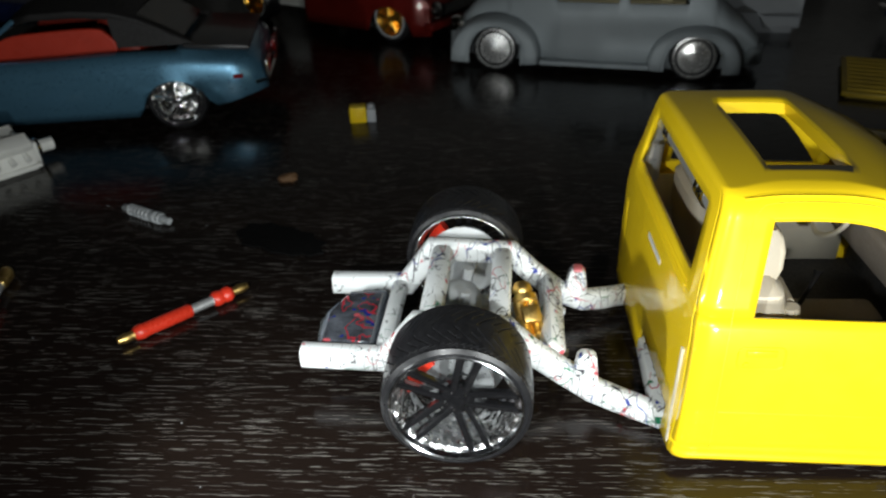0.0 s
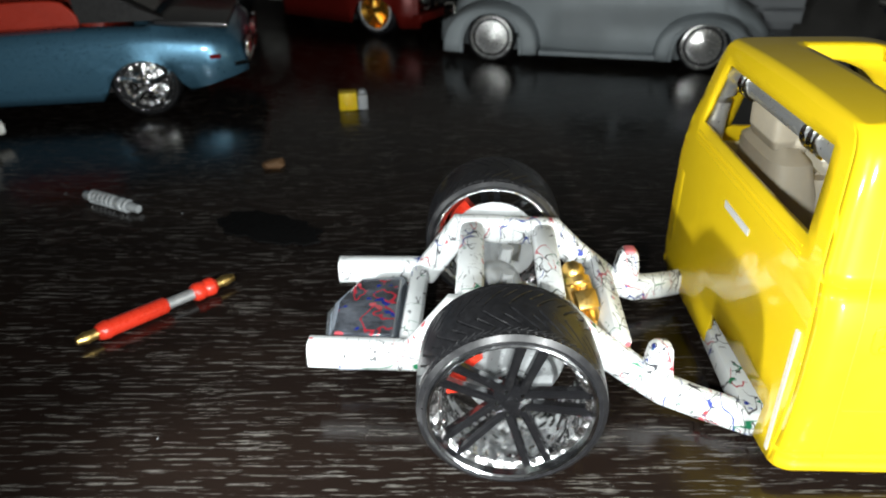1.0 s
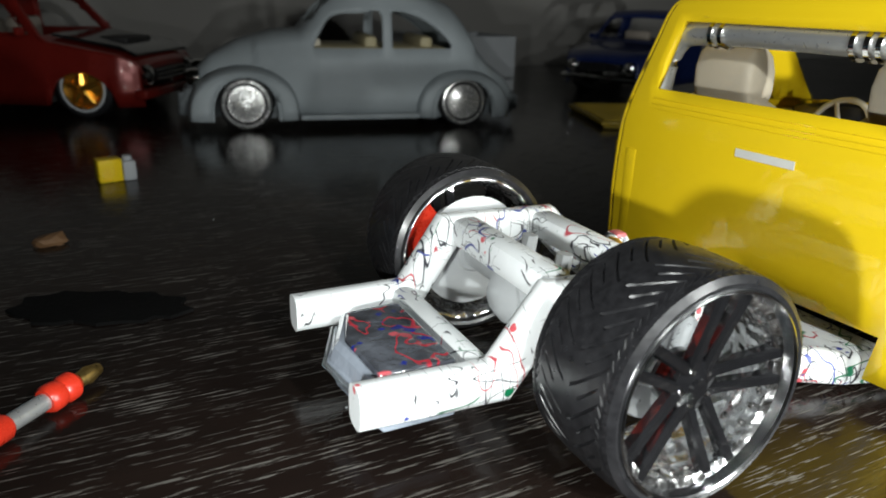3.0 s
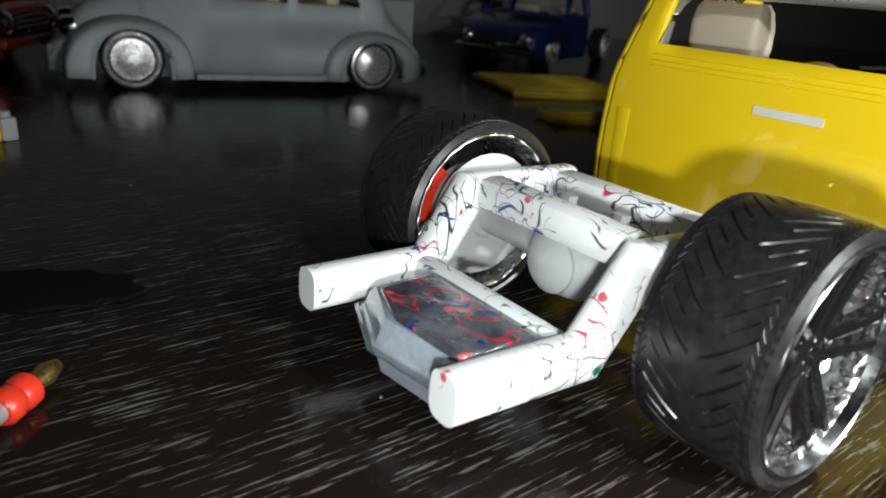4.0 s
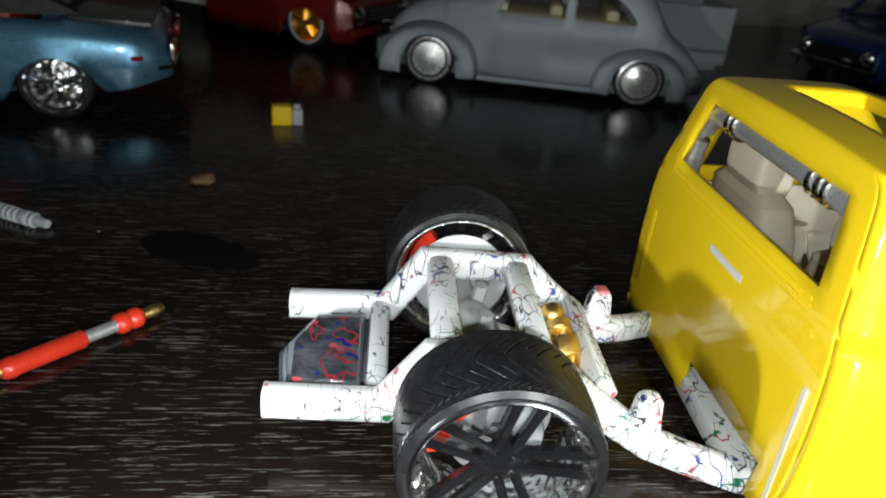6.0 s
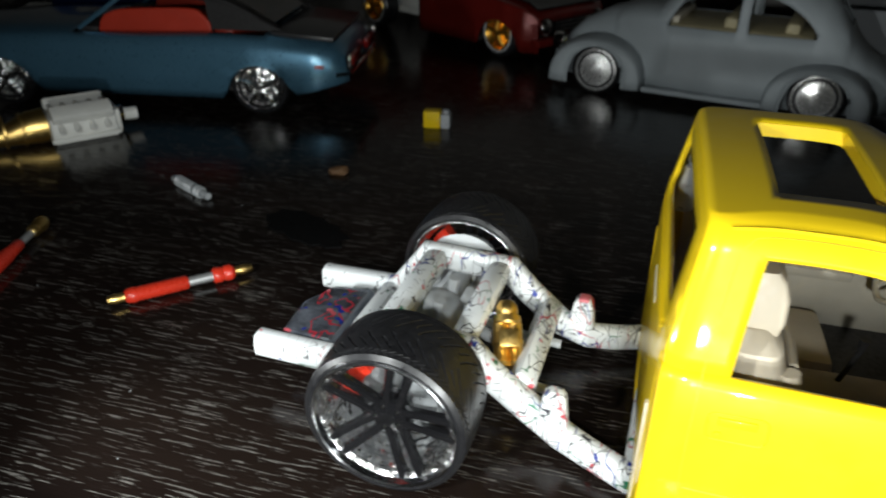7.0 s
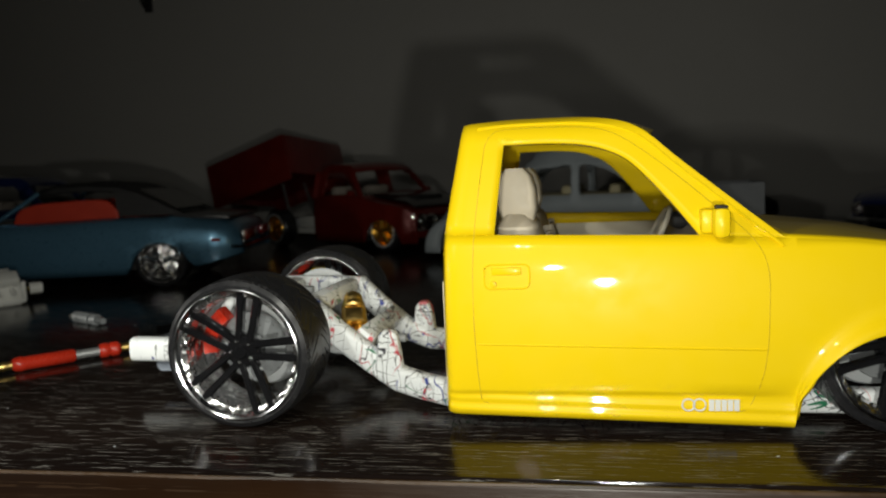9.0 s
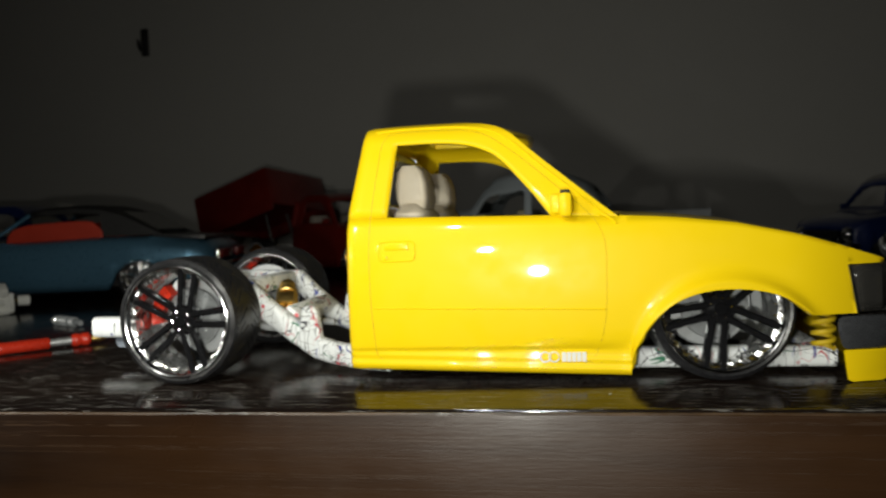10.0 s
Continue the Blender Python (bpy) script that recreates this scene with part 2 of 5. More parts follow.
# the top's pale pores: glints in the grain are put into the colour
TABLE_WOOD = dark_wood("dark_varnished_oak", (0.006, 0.004, 0.0035), (0.014, 0.009, 0.007), (0.110, 0.104, 0.094), 0.07)
EDGE_WOOD = dark_wood("worn_oak_edge", (0.011, 0.0046, 0.0021), (0.062, 0.028, 0.011), (0.034, 0.017, 0.008), 0.27, 14.0)
WALL_PAINT = plain("grey_wall_paint", (0.43, 0.415, 0.39), 0.85, vary=0.06, scale=12, bump=0.03)
WORN_LIT_WOOD = plain("worn_wood_with_edge_highlight", (0.055, 0.030, 0.014), 0.4, vary=0.8, scale=220)
FLOOR_MAT = plain("dark_floor", (0.10, 0.08, 0.06), 0.5, vary=0.2, scale=10)

# ================= mesh helpers =================


def mesh(name, bm, mat, sharp=35.0, weld=0.00001, core=None):
    """core: for an open shell, a function from a face's middle to a point inside; faces turn away from it."""
    if weld:
        bmesh.ops.remove_doubles(bm, verts=bm.verts, dist=weld)
    if core:
        bm.normal_update()
        bmesh.ops.reverse_faces(bm, faces=[f for f in bm.faces if f.normal.dot(f.calc_center_median() - core(f.calc_center_median())) < 0])
    else:
        bmesh.ops.recalc_face_normals(bm, faces=bm.faces)
    me = bpy.data.meshes.new(name)
    bm.to_mesh(me)
    bm.free()
    me.materials.append(mat)
    me.shade_smooth()
    me.set_sharp_from_angle(angle=radians(sharp))
    return me


def part(name, bm, mat, parent, label="", sharp=35.0, weld=0.00001, core=None):
    ob = new(name, mesh(name, bm, mat, sharp, weld, core))
    ob.parent = parent
    if label:
        tagged(ob, label)
    return ob


def single(name, bm, mat, label, category, kind="", group="", m=None, sharp=35.0):
    ob = new(name, mesh(name, bm, mat, sharp))
    if m is not None:
        ob.matrix_world = m
    return tagged(ob, label, category, group, kind)


def thing(name, label, category, m=None, group=""):
    ob = new(name)
    ob.empty_display_size = 0.005
    if m is not None:
        ob.matrix_world = m
    return tagged(ob, label, category, group)


def solid(ob, thick, offset=-1.0):
    s = ob.modifiers.new("thickness", "SOLIDIFY")
    s.thickness, s.offset = thick, offset
    return ob


def rounded(ob, width, segments=2):
    b = ob.modifiers.new("edge", "BEVEL")
    b.width, b.segments, b.limit_method, b.angle_limit = width, segments, "ANGLE", radians(40)
    return ob


def box(bm, x0, x1, y0, y1, z0, z1, r=0.0, m=None):
    res = bmesh.ops.create_cube(bm, size=1.0)
    vs = res["verts"]
    bmesh.ops.scale(bm, vec=(x1 - x0, y1 - y0, z1 - z0), verts=vs)
    bmesh.ops.translate(bm, vec=((x0 + x1) / 2, (y0 + y1) / 2, (z0 + z1) / 2), verts=vs)
    if r:
        es = list({e for v in vs for e in v.link_edges})
        out = bmesh.ops.bevel(bm, geom=es, offset=r, segments=2, profile=0.5, affect="EDGES")
        vs = list({v for f in out["faces"] for v in f.verts} | {v for v in vs if v.is_valid})
    if m is not None:
        bmesh.ops.transform(bm, matrix=m, verts=vs)
    return bm


def boxed(*args, **kw):
    return box(bmesh.new(), *args, **kw)


def ring_loft(bm, rings, closed=True, caps=False):
    """Joins rings of points, all with the same count, into a skin."""
    vs = [[bm.verts.new(p) for p in ring] for ring in rings]
    n = len(rings[0])
    for a, b in zip(vs, vs[1:]):
        for i in range(n if closed else n - 1):
            j = (i + 1) % n
            try:
                bm.faces.new((a[i], a[j], b[j], b[i]))
            except ValueError:
                pass
    if caps:
        for ring in (vs[0], vs[-1]):
            try:
                bm.faces.new(ring)
            except ValueError:
                pass
    return bm


def lathe(bm, profile, n=48, m=None, closed_profile=False):
    """Turns (radius, height) points round the y axis."""
    rings = []
    for k in range(n):
        a = 2 * math.pi * k / n
        rings.append([Vector((r * math.cos(a), h, r * math.sin(a))) for r, h in profile])
    rings.append(rings[0])
    if m is not None:
        rings = [[m @ p for p in ring] for ring in rings]
    ring_loft(bm, rings, closed=closed_profile)
    bmesh.ops.remove_doubles(bm, verts=bm.verts, dist=1e-6)
    return bm


def tube(bm, pts, r, n=10, radii=None, caps=True):
    """A round bar along a polyline."""
    pts = [Vector(p) for p in pts]
    rings = []
    up = Vector((0, 0, 1))
    for i, p in enumerate(pts):
        d = (pts[min(i + 1, len(pts) - 1)] - pts[max(i - 1, 0)]).normalized()
        ref = up if abs(d.dot(up)) < 0.95 else Vector((1, 0, 0))
        a = d.cross(ref).normalized()
        b = a.cross(d)
        rr = radii[i] if radii else r
        rings.append([p + rr * (math.cos(t) * a + math.sin(t) * b) for t in [2 * math.pi * k / n for k in range(n)]])
    return ring_loft(bm, rings, caps=caps)


def prism(bm, outline, axis, lo, hi, m=None):
    """Extrudes a 2D outline; axis 'y': outline in (x, z); 'z': in (x, y); 'x': in (y, z)."""
    def at(p, h):
        return {"y": (p[0], h, p[1]), "z": (p[0], p[1], h), "x": (h, p[0], p[1])}[axis]
    a = [bm.verts.new(at(p, lo)) for p in outline]
    b = [bm.verts.new(at(p, hi)) for p in outline]
    bm.faces.new(a)
    bm.faces.new(b)
    for i in range(len(a)):
        j = (i + 1) % len(a)
        bm.faces.new((a[i], a[j], b[j], b[i]))
    if m is not None:
        bmesh.ops.transform(bm, matrix=m, verts=a + b)
    return bm


def curve(points, n):
    """n points evenly spaced along a polyline, eased through its corners."""
    pts = [Vector(p) for p in points]
    full = []
    for i in range(len(pts) - 1):
        p0, p1, p2, p3 = pts[max(i - 1, 0)], pts[i], pts[i + 1], pts[min(i + 2, len(pts) - 1)]
        for k in range(12):
            t = k / 12
            full.append(0.5 * (2 * p1 + (p2 - p0) * t + (2 * p0 - 5 * p1 + 4 * p2 - p3) * t * t + (3 * p1 - p0 - 3 * p2 + p3) * t ** 3))
    full.append(pts[-1])
    lens = [0.0]
    for a, b in zip(full, full[1:]):
        lens.append(lens[-1] + (b - a).length)
    out, k = [], 0
    for i in range(n):
        s = lens[-1] * i / (n - 1)
        while k < len(full) - 2 and lens[k + 1] < s:
            k += 1
        f = (s - lens[k]) / max(1e-9, lens[k + 1] - lens[k])
        out.append(full[k].lerp(full[k + 1], min(1, max(0, f))))
    return out


def table_of(xs, pairs):
    """Looks a value up in a table of pairs, straight between its rows."""
    return float(np.interp(xs, [p[0] for p in pairs], [p[1] for p in pairs]))


# ================= the room =================
WALL_Y = 0.46
X0, X1, Y0, Z0, Z1 = -1.6, 1.7, -2.4, -0.75, 1.75
single("wall_north", boxed(X0, X1, WALL_Y, WALL_Y + 0.12, Z0, Z1), WALL_PAINT, "plain grey painted wall behind the table", "wall", "structure")
single("wall_south", boxed(X0, X1, Y0 - 0.12, Y0, Z0, Z1), WALL_PAINT, "plain grey painted wall of the dark room", "wall", "structure")
single("wall_west", boxed(X0 - 0.12, X0, Y0 - 0.12, WALL_Y + 0.12, Z0, Z1), WALL_PAINT, "plain grey painted side wall", "wall", "structure")
single("wall_east", boxed(X1, X1 + 0.12, Y0 - 0.12, WALL_Y + 0.12, Z0, Z1), WALL_PAINT, "plain grey painted side wall", "wall", "structure")
single("floor", boxed(X0, X1, Y0, WALL_Y, Z0 - 0.1, Z0), FLOOR_MAT, "dark floor under the table", "floor", "structure")
single("ceiling", boxed(X0, X1, Y0, WALL_Y, Z1, Z1 + 0.1), WALL_PAINT, "plain painted ceiling", "ceiling", "structure")

# table: varnished top, worn front edge, legs
table = thing("table", "dark varnished oak table with a glossy top", "table", pose(0, 0, -0.75))
part("tabletop", boxed(-0.75, 0.85, -0.0600, 0.44, 0.735, 0.75, r=0.0006), TABLE_WOOD, table, "glossy black-brown grained top")
part("front_edge", boxed(-0.75, 0.85, -0.0612, -0.0600, 0.690, 0.7492, r=0.0004), EDGE_WOOD, table, "worn brown wooden front edge")
# worn bevel whose brown tone also paints in the edge's highlight line
part("worn_lit_bevel", tube(bmesh.new(), [(-0.745 + 0.01 * k, -0.0606 + 0.00012 * math.sin(k * 1.7) * math.sin(k * 0.31), 0.74905) for k in range(160)], 0.00045, 6), WORN_LIT_WOOD, table, "bare worn bevel of the front edge, its highlight painted in")
part("apron", boxed(-0.70, 0.80, -0.0598, -0.040, 0.66, 0.734), EDGE_WOOD, table)
for lx in (-0.70, 0.74):
    for ly in (-0.055, 0.38):
        part("leg", boxed(lx, lx + 0.06, ly, ly + 0.055, 0.0, 0.735, r=0.003), EDGE_WOOD, table)

# ================= wheels =================
WHEEL_R, WHEEL_W = 0.0142, 0.0138


def tyre_mesh(bm, r, w, rim):
    """A low tyre with thin slashes cut across the tread; its axis is y, its outer side at y = 0, its inner side at y = w."""
    turns, per, cols = 44, 8, 25
    n = turns * per
    side_out = [(rim, 0.0004), (rim + 0.0003, 0.0), (r - 0.0012, -0.0002), (r - 0.0004, 0.0003)]
    side_in = [(rr, w - h) for rr, h in reversed(side_out)]
    rings = []
    for k in range(n + 1):
        a = 2 * math.pi * (k % n) / n
        ring = [(rr, h, 0.0) for rr, h in side_out]
        for c in range(cols):
            v = c / (cols - 1)
            h = 0.0008 + (w - 0.0016) * v
            u = abs(v - 0.5) * 2
            lead = -2.6 * u ** 1.3 * 2 * math.pi / turns * max(0.0, min(1.0, (1.0 - u) / 0.12))
            slash = k % per == 0 and (0.14 < u < 0.80 if (k // per) % 2 else 0.40 < u < 0.74)
            nick = k % 5 == 0 and u > 0.88
            crown = 0.0003 * (2 * v - 1) ** 2
            ring.append((r - crown - (0.00034 if slash else 0.00022 if nick else 0.0), h, lead))
        ring += [(rr, h, 0.0) for rr, h in side_in]
        rings.append([Vector((rr * math.cos(a + t), h, rr * math.sin(a + t))) for rr, h, t in ring])
    return ring_loft(bm, rings, closed=False)


def wheel(parent, name="wheel"):
    """Deep black five-spoke wheel with chrome lip, rivets, brake disc and red caliper. Outer side at y = 0."""
    rim = 0.0122
    bm = lathe(bmesh.new(), [(rim, 0.0), (rim + 0.0002, 0.0004), (rim - 0.0003, 0.0012), (rim - 0.0012, 0.0016), (rim - 0.0014, 0.0100), (rim - 0.0004, 0.0126), (rim, 0.0134)], 64)
    w = solid(part(name, bm, FOIL, parent, "black and chrome deep-dish model wheel"), 0.0003)
    part("tyre", tyre_mesh(bmesh.new(), WHEEL_R, WHEEL_W, rim), RUBBER, w, "black rubber tyre with slanted tread grooves", sharp=28)
    part("lip", lathe(bmesh.new(), [(rim + 0.0003, 0.0002), (rim + 0.0002, -0.0003), (rim, -0.0004), (rim - 0.0003, -0.0002), (rim - 0.0004, 0.0004), (rim - 0.0006, 0.0012)], 64), LIP_CHROME, w, "polished chrome rim lip")
    # five pairs of spokes, from the hub out to the dish
    for k in range(5):
        for side in (-1, 1):
            bm = bmesh.new()
            a = 2 * math.pi * k / 5 + math.radians(90)
            rings = []
            for s, (rad, dep, off, wid) in enumerate(((0.0018, 0.0024, 0.0011, 0.0015), (0.0050, 0.0020, 0.0013, 0.0014), (0.0082, 0.0015, 0.0015, 0.0014), (0.0115, 0.0010, 0.0017, 0.0017))):
                e, t = Vector((math.cos(a), 0, math.sin(a))), Vector((-math.sin(a), 0, math.cos(a)))
                c = e * rad + t * off * side + Vector((0, dep, 0))
                rings.append([c + t * wid * 0.5 * x + Vector((0, y, 0)) for x, y in ((-1, 0.0015), (-1, 0.0004), (-0.6, 0.0), (0.6, 0.0), (1, 0.0004), (1, 0.0015))])
            part("spoke", ring_loft(bm, rings, caps=True), BLACK_GLOSS, w)
    part("hub", lathe(bmesh.new(), [(0.0, 0.0018), (0.0011, 0.0018), (0.0013, 0.0022), (0.0030, 0.0026), (0.0033, 0.0032), (0.0033, 0.0060)], 24), BLACK_GLOSS, w, "black wheel hub")
    bm = bmesh.new()
    for k in range(5):
        a = 2 * math.pi * k / 5 + math.radians(54)
        bmesh.ops.create_icosphere(bm, subdivisions=1, radius=0.00042, matrix=pose(0.0021 * math.cos(a), 0.0024, 0.0021 * math.sin(a)))
    part("lug_nuts", bm, CHROME, w)
    bm = bmesh.new()
    for k in range(30):
        a = 2 * math.pi * k / 30
        bmesh.ops.create_icosphere(bm, subdivisions=1, radius=0.00036, matrix=pose(0.0106 * math.cos(a), 0.0027, 0.0106 * math.sin(a)))
    part("rivets", bm, CHROME, w)
    part("brake_disc", lathe(bmesh.new(), [(0.0026, 0.0076), (0.0066, 0.0076), (0.0068, 0.0080), (0.0066, 0.0086), (0.0026, 0.0086)], 40), DISC_GREY, w, "grey brake disc")
    part("inner_cover", lathe(bmesh.new(), [(0.0, 0.0122), (0.0030, 0.0122), (0.0034, 0.0118), (0.0062, 0.0118), (0.0088, 0.0124), (0.0092, 0.0132), (0.0070, 0.0138), (0.0034, 0.0140), (0.0030, 0.0146), (0.0, 0.0147)], 36), GREY_PLASTIC, w, "light grey inner wheel cover")
    bm = bmesh.new()
    rings = []
    for d in range(142, 205, 4):
        a = math.radians(d)
        e = Vector((math.cos(a), 0, math.sin(a)))
        rings.append([e * 0.0068 + Vector((0, 0.0060, 0)), e * 0.0096 + Vector((0, 0.0060, 0)), e * 0.0097 + Vector((0, 0.0090, 0)), e * 0.0068 + Vector((0, 0.0090, 0))])
    part("caliper", ring_loft(bm, rings, caps=True), RED_PART, w, "red brake caliper")
    return w


# ================= truck chassis =================
CY = -0.008            # centre line of the truck
WB = 0.1176            # wheelbase
chassis = thing("truck_chassis", "white ink-splattered model truck chassis with four low black wheels", "model chassis", pose(0.0012, CY, 0, 0, 0, -2.7))
# x, z and the sideways flare of the rails
RAIL_NEAR = [(-0.0314, 0.0107, 0.0), (-0.0136, 0.0105, 0.0), (-0.0066, 0.0196, 0.0), (0.0108, 0.0190, 0.0), (0.0150, 0.0148, 0.0), (0.0235, 0.0084, 0.0), (0.0285, 0.0052, 0.0004), (0.0340, 0.0042, 0.0024), (0.0410, 0.0038, 0.0055), (0.0480, 0.0036, 0.0070)]
RAIL_FAR = [(-0.0312, 0.0102, -0.0012), (-0.0134, 0.0102, -0.0006), (-0.0066, 0.0196, 0.0), (0.0112, 0.0192, 0.0), (0.0155, 0.0148, 0.0), (0.0228, 0.0087, 0.0), (0.0290, 0.0062, 0.0008), (0.0340, 0.0056, 0.0026), (0.0410, 0.0052, 0.0058), (0.0480, 0.0040, 0.0070)]


def rail_ring(p, d, y0, y1, h):
    """Soft-cornered section across a rail: p centre (x, z), d its run."""
    n = Vector((-d.y, d.x)).normalized()
    out = []
    for k in range(20):
        a = 2 * math.pi * k / 20
        u, v = (math.copysign(abs(f) ** 0.62, f) for f in (math.cos(a), math.sin(a)))
        q = Vector(p) + n * (h / 2) * v
        out.append(Vector((q.x, (y0 + y1) / 2 + (y1 - y0) / 2 * u, q.y)))
    return out


def rail(points, y0, y1, h):
    """A bar of rectangular section bent along points (x, z, flare), mitred at the bends."""
    bm = bmesh.new()
    pts = [Vector(p[:2]) for p in points]
    out = 1 if y0 > 0 else -1
    rings = []
    for i, p in enumerate(pts):
        d0 = (p - pts[i - 1]).normalized() if i else (pts[1] - p).normalized()
        d1 = (pts[i + 1] - p).normalized() if i < len(pts) - 1 else d0
        d = (d0 + d1).normalized()
        k = 1 / max(0.6, d.dot(d0))
        f = points[i][2] * out
        rings.append(rail_ring(p, d, y0 + f, y1 + f, h * k))
    return ring_loft(bm, rings, caps=True)


for y0, y1 in ((-0.0170, -0.0128), (0.0126, 0.0168)):
    part("frame_rail", rail(RAIL_FAR if y0 > 0 else RAIL_NEAR, y0, y1, 0.0052), SPLATTER, chassis, "white frame rail with ink threads", sharp=50)
    part("sill_rail", rail([(0.0480, 0.0038, 0.0070), (0.1400, 0.0036, 0.0070 + (0.0044 if y0 > 0 else -0.0044))], y0, y1, 0.0044), SPLATTER, chassis)
    h0, h1 = (y1 - 0.0030, y1 + 0.0003) if y0 > 0 else (y0 - 0.0004, y0 + 0.0024)
    horn = prism(bmesh.new(), [(0.0238, 0.0070), (0.0300, 0.0050), (0.0288, 0.0142), (0.0280, 0.0153), (0.0258, 0.0153), (0.0250, 0.0143)], "y", h0, h1)
    rounded(part("horn", horn, SPLATTER, chassis, "upright white stub on the frame rail"), 0.0006)
part("ink_blot", boxed(0.0258, 0.0281, 0.0138, 0.0167, 0.0144, 0.0155, r=0.0005), PINK_INK, chassis, "pink ink dried on the stub tip")
part("crossbar", boxed(-0.0068, -0.0020, -0.0134, 0.0134, 0.0176, 0.0222, r=0.0015), SPLATTER, chassis)
part("crossbar", boxed(0.0072, 0.0116, -0.0134, 0.0134, 0.0174, 0.0218, r=0.0014), SPLATTER, chassis)
part("crossbar", boxed(-0.0166, -0.0130, -0.0134, 0.0134, 0.0084, 0.0123, r=0.0013), SPLATTER, chassis)
part("crossbar", boxed(-0.0022, 0.0020, -0.0134, 0.0134, -0.0020, 0.0020, r=0.0008, m=pose(0.0205, 0, 0.0125, 0, 38, 0)), SPLATTER, chassis)
part("crossbar", boxed(0.0398, 0.0480, -0.0215, 0.0040, 0.0022, 0.0066, r=0.0008), SPLATTER, chassis)
part("crossbar", boxed(0.0980, 0.1020, -0.0185, 0.0190, 0.0022, 0.0062, r=0.0008), SPLATTER, chassis)
part("crossbar", boxed(0.1340, 0.1380, -0.0185, 0.0190, 0.0022, 0.0062, r=0.0008), SPLATTER, chassis)

# fuel tank: a faceted tub of smoky plastic between the rails, its far back corner cut off
TANK_PLAN = ((-0.0166, -0.0124), (-0.0290, -0.0127), (-0.0306, -0.0010), (-0.0266, 0.0086), (-0.0168, 0.0098))
tank_rings = []
for z, k, back in ((0.0050, 0.80, 0.0022), (0.0058, 0.88, 0.0014), (0.0086, 0.95, 0.0004), (0.0088, 1.0, 0.0), (0.0093, 1.0, 0.0), (0.0095, 0.955, 0.0004), (0.0112, 0.90, 0.0010), (0.0120, 0.84, 0.0018), (0.0122, 0.74, 0.0026)):
    mid = Vector((-0.0232, -0.0012))
    ring = []
    for x, y in TANK_PLAN:
        q = mid + (Vector((x, y)) - mid) * k
        ring.append(Vector((q.x + (back * 0.3 if x < -0.024 else 0.0), q.y if y > 0 else y, z)))
    tank_rings.append(ring)
rounded(part("fuel_tank", ring_loft(bmesh.new(), tank_rings, caps=True), SMOKY_LIT, chassis, "smoky grey-blue plastic fuel tank, sides painted pale as lit", sharp=18), 0.0003)
# plate added over the tank so that its clear top looks dark
tank_top_plate = [(-0.0176, -0.0122), (-0.0278, -0.0122), (-0.0284, -0.0020), (-0.0258, 0.0056), (-0.0178, 0.0064)]
rounded(part("tank_top_plate", prism(bmesh.new(), tank_top_plate, "z", 0.0119, 0.0126), TANK_DARK, chassis, "added plate painted dark as see-through plastic, with red and blue ink"), 0.0004)
tank_seam = tube(bmesh.new(), [(-0.0291, -0.0124, 0.0090), (-0.0308, -0.0010, 0.0090), (-0.0268, 0.0088, 0.0090), (-0.0200, 0.0097, 0.0090)], 0.0004, 8)
part("tank_seam", tank_seam, CLEAR, chassis)

# rear axle with differential, brakes drums, links
axle = lathe(bmesh.new(), [(0.0, -0.0180), (0.0022, -0.0180), (0.0022, -0.0075), (0.0034, -0.0050), (0.0050, -0.0030), (0.0054, 0.0), (0.0050, 0.0030), (0.0034, 0.0050), (0.0022, 0.0075), (0.0022, 0.0180), (0.0, 0.0180)], 24, m=pose(0, 0, 0.0141))
part("rear_axle", axle, GREY_PLASTIC, chassis, "light grey plastic rear axle")
part("differential_cover", lathe(bmesh.new(), [(0.0, -0.0012), (0.0022, -0.0010), (0.0040, 0.0004), (0.0044, 0.0030)], 20, m=pose(-0.0050, 0, 0.0141, 0, 0, -90)), GREY_PLASTIC, chassis)
part("drive_shaft", tube(bmesh.new(), [(0.004, 0, 0.0141), (0.012, 0, 0.0118), (0.0195, 0, 0.0100)], 0.0013, 10), GREY_PLASTIC, chassis)
for sy in (-0.0075, 0.0075):
    part("link_arm", tube(bmesh.new(), [(0.0005, sy, 0.0125), (0.0120, sy, 0.0090), (0.0240, sy, 0.0080)], 0.0009, 8), GREY_PLASTIC, chassis)
    part("gearbox_strut", tube(bmesh.new(), [(0.0015, sy * 0.6, 0.0160), (0.0022, sy * 0.6, 0.0210)], 0.0012, 8), GREY_PLASTIC, chassis)

# gold compressor leaning between the rails: a domed head, a collar and twin barrels
COMP = look((0.0135, 0.0020, 0.0196), (0.0168, -0.0076, 0.0108)) @ pose(0, 0, 0, 90, 0, 0)
head = [(0.0, 0.0), (0.0013, -0.0003), (0.0020, -0.0011), (0.0022, -0.0024), (0.0019, -0.0031), (0.0026, -0.0034), (0.0027, -0.0046), (0.0024, -0.0050), (0.0, -0.0052)]
compressor = part("compressor", lathe(bmesh.new(), head, 24, m=COMP), GOLD, chassis, "gold plated air compressor")
for sx in (-0.0013, 0.0013):
    barrel = [(0.0, -0.0048), (0.0015, -0.0048), (0.0015, -0.0078), (0.0017, -0.0080), (0.0017, -0.0087), (0.0015, -0.0089), (0.0015, -0.0118), (0.0017, -0.0121), (0.0016, -0.0130), (0.0, -0.0133)]
    part("compressor_barrel", lathe(bmesh.new(), barrel, 18, m=COMP @ pose(sx, 0, 0)), GOLD, compressor)
part("compressor_foot", boxed(-0.0020, 0.0020, -0.0098, -0.0062, -0.0030, -0.0012, r=0.0004, m=COMP), GOLD, compressor)
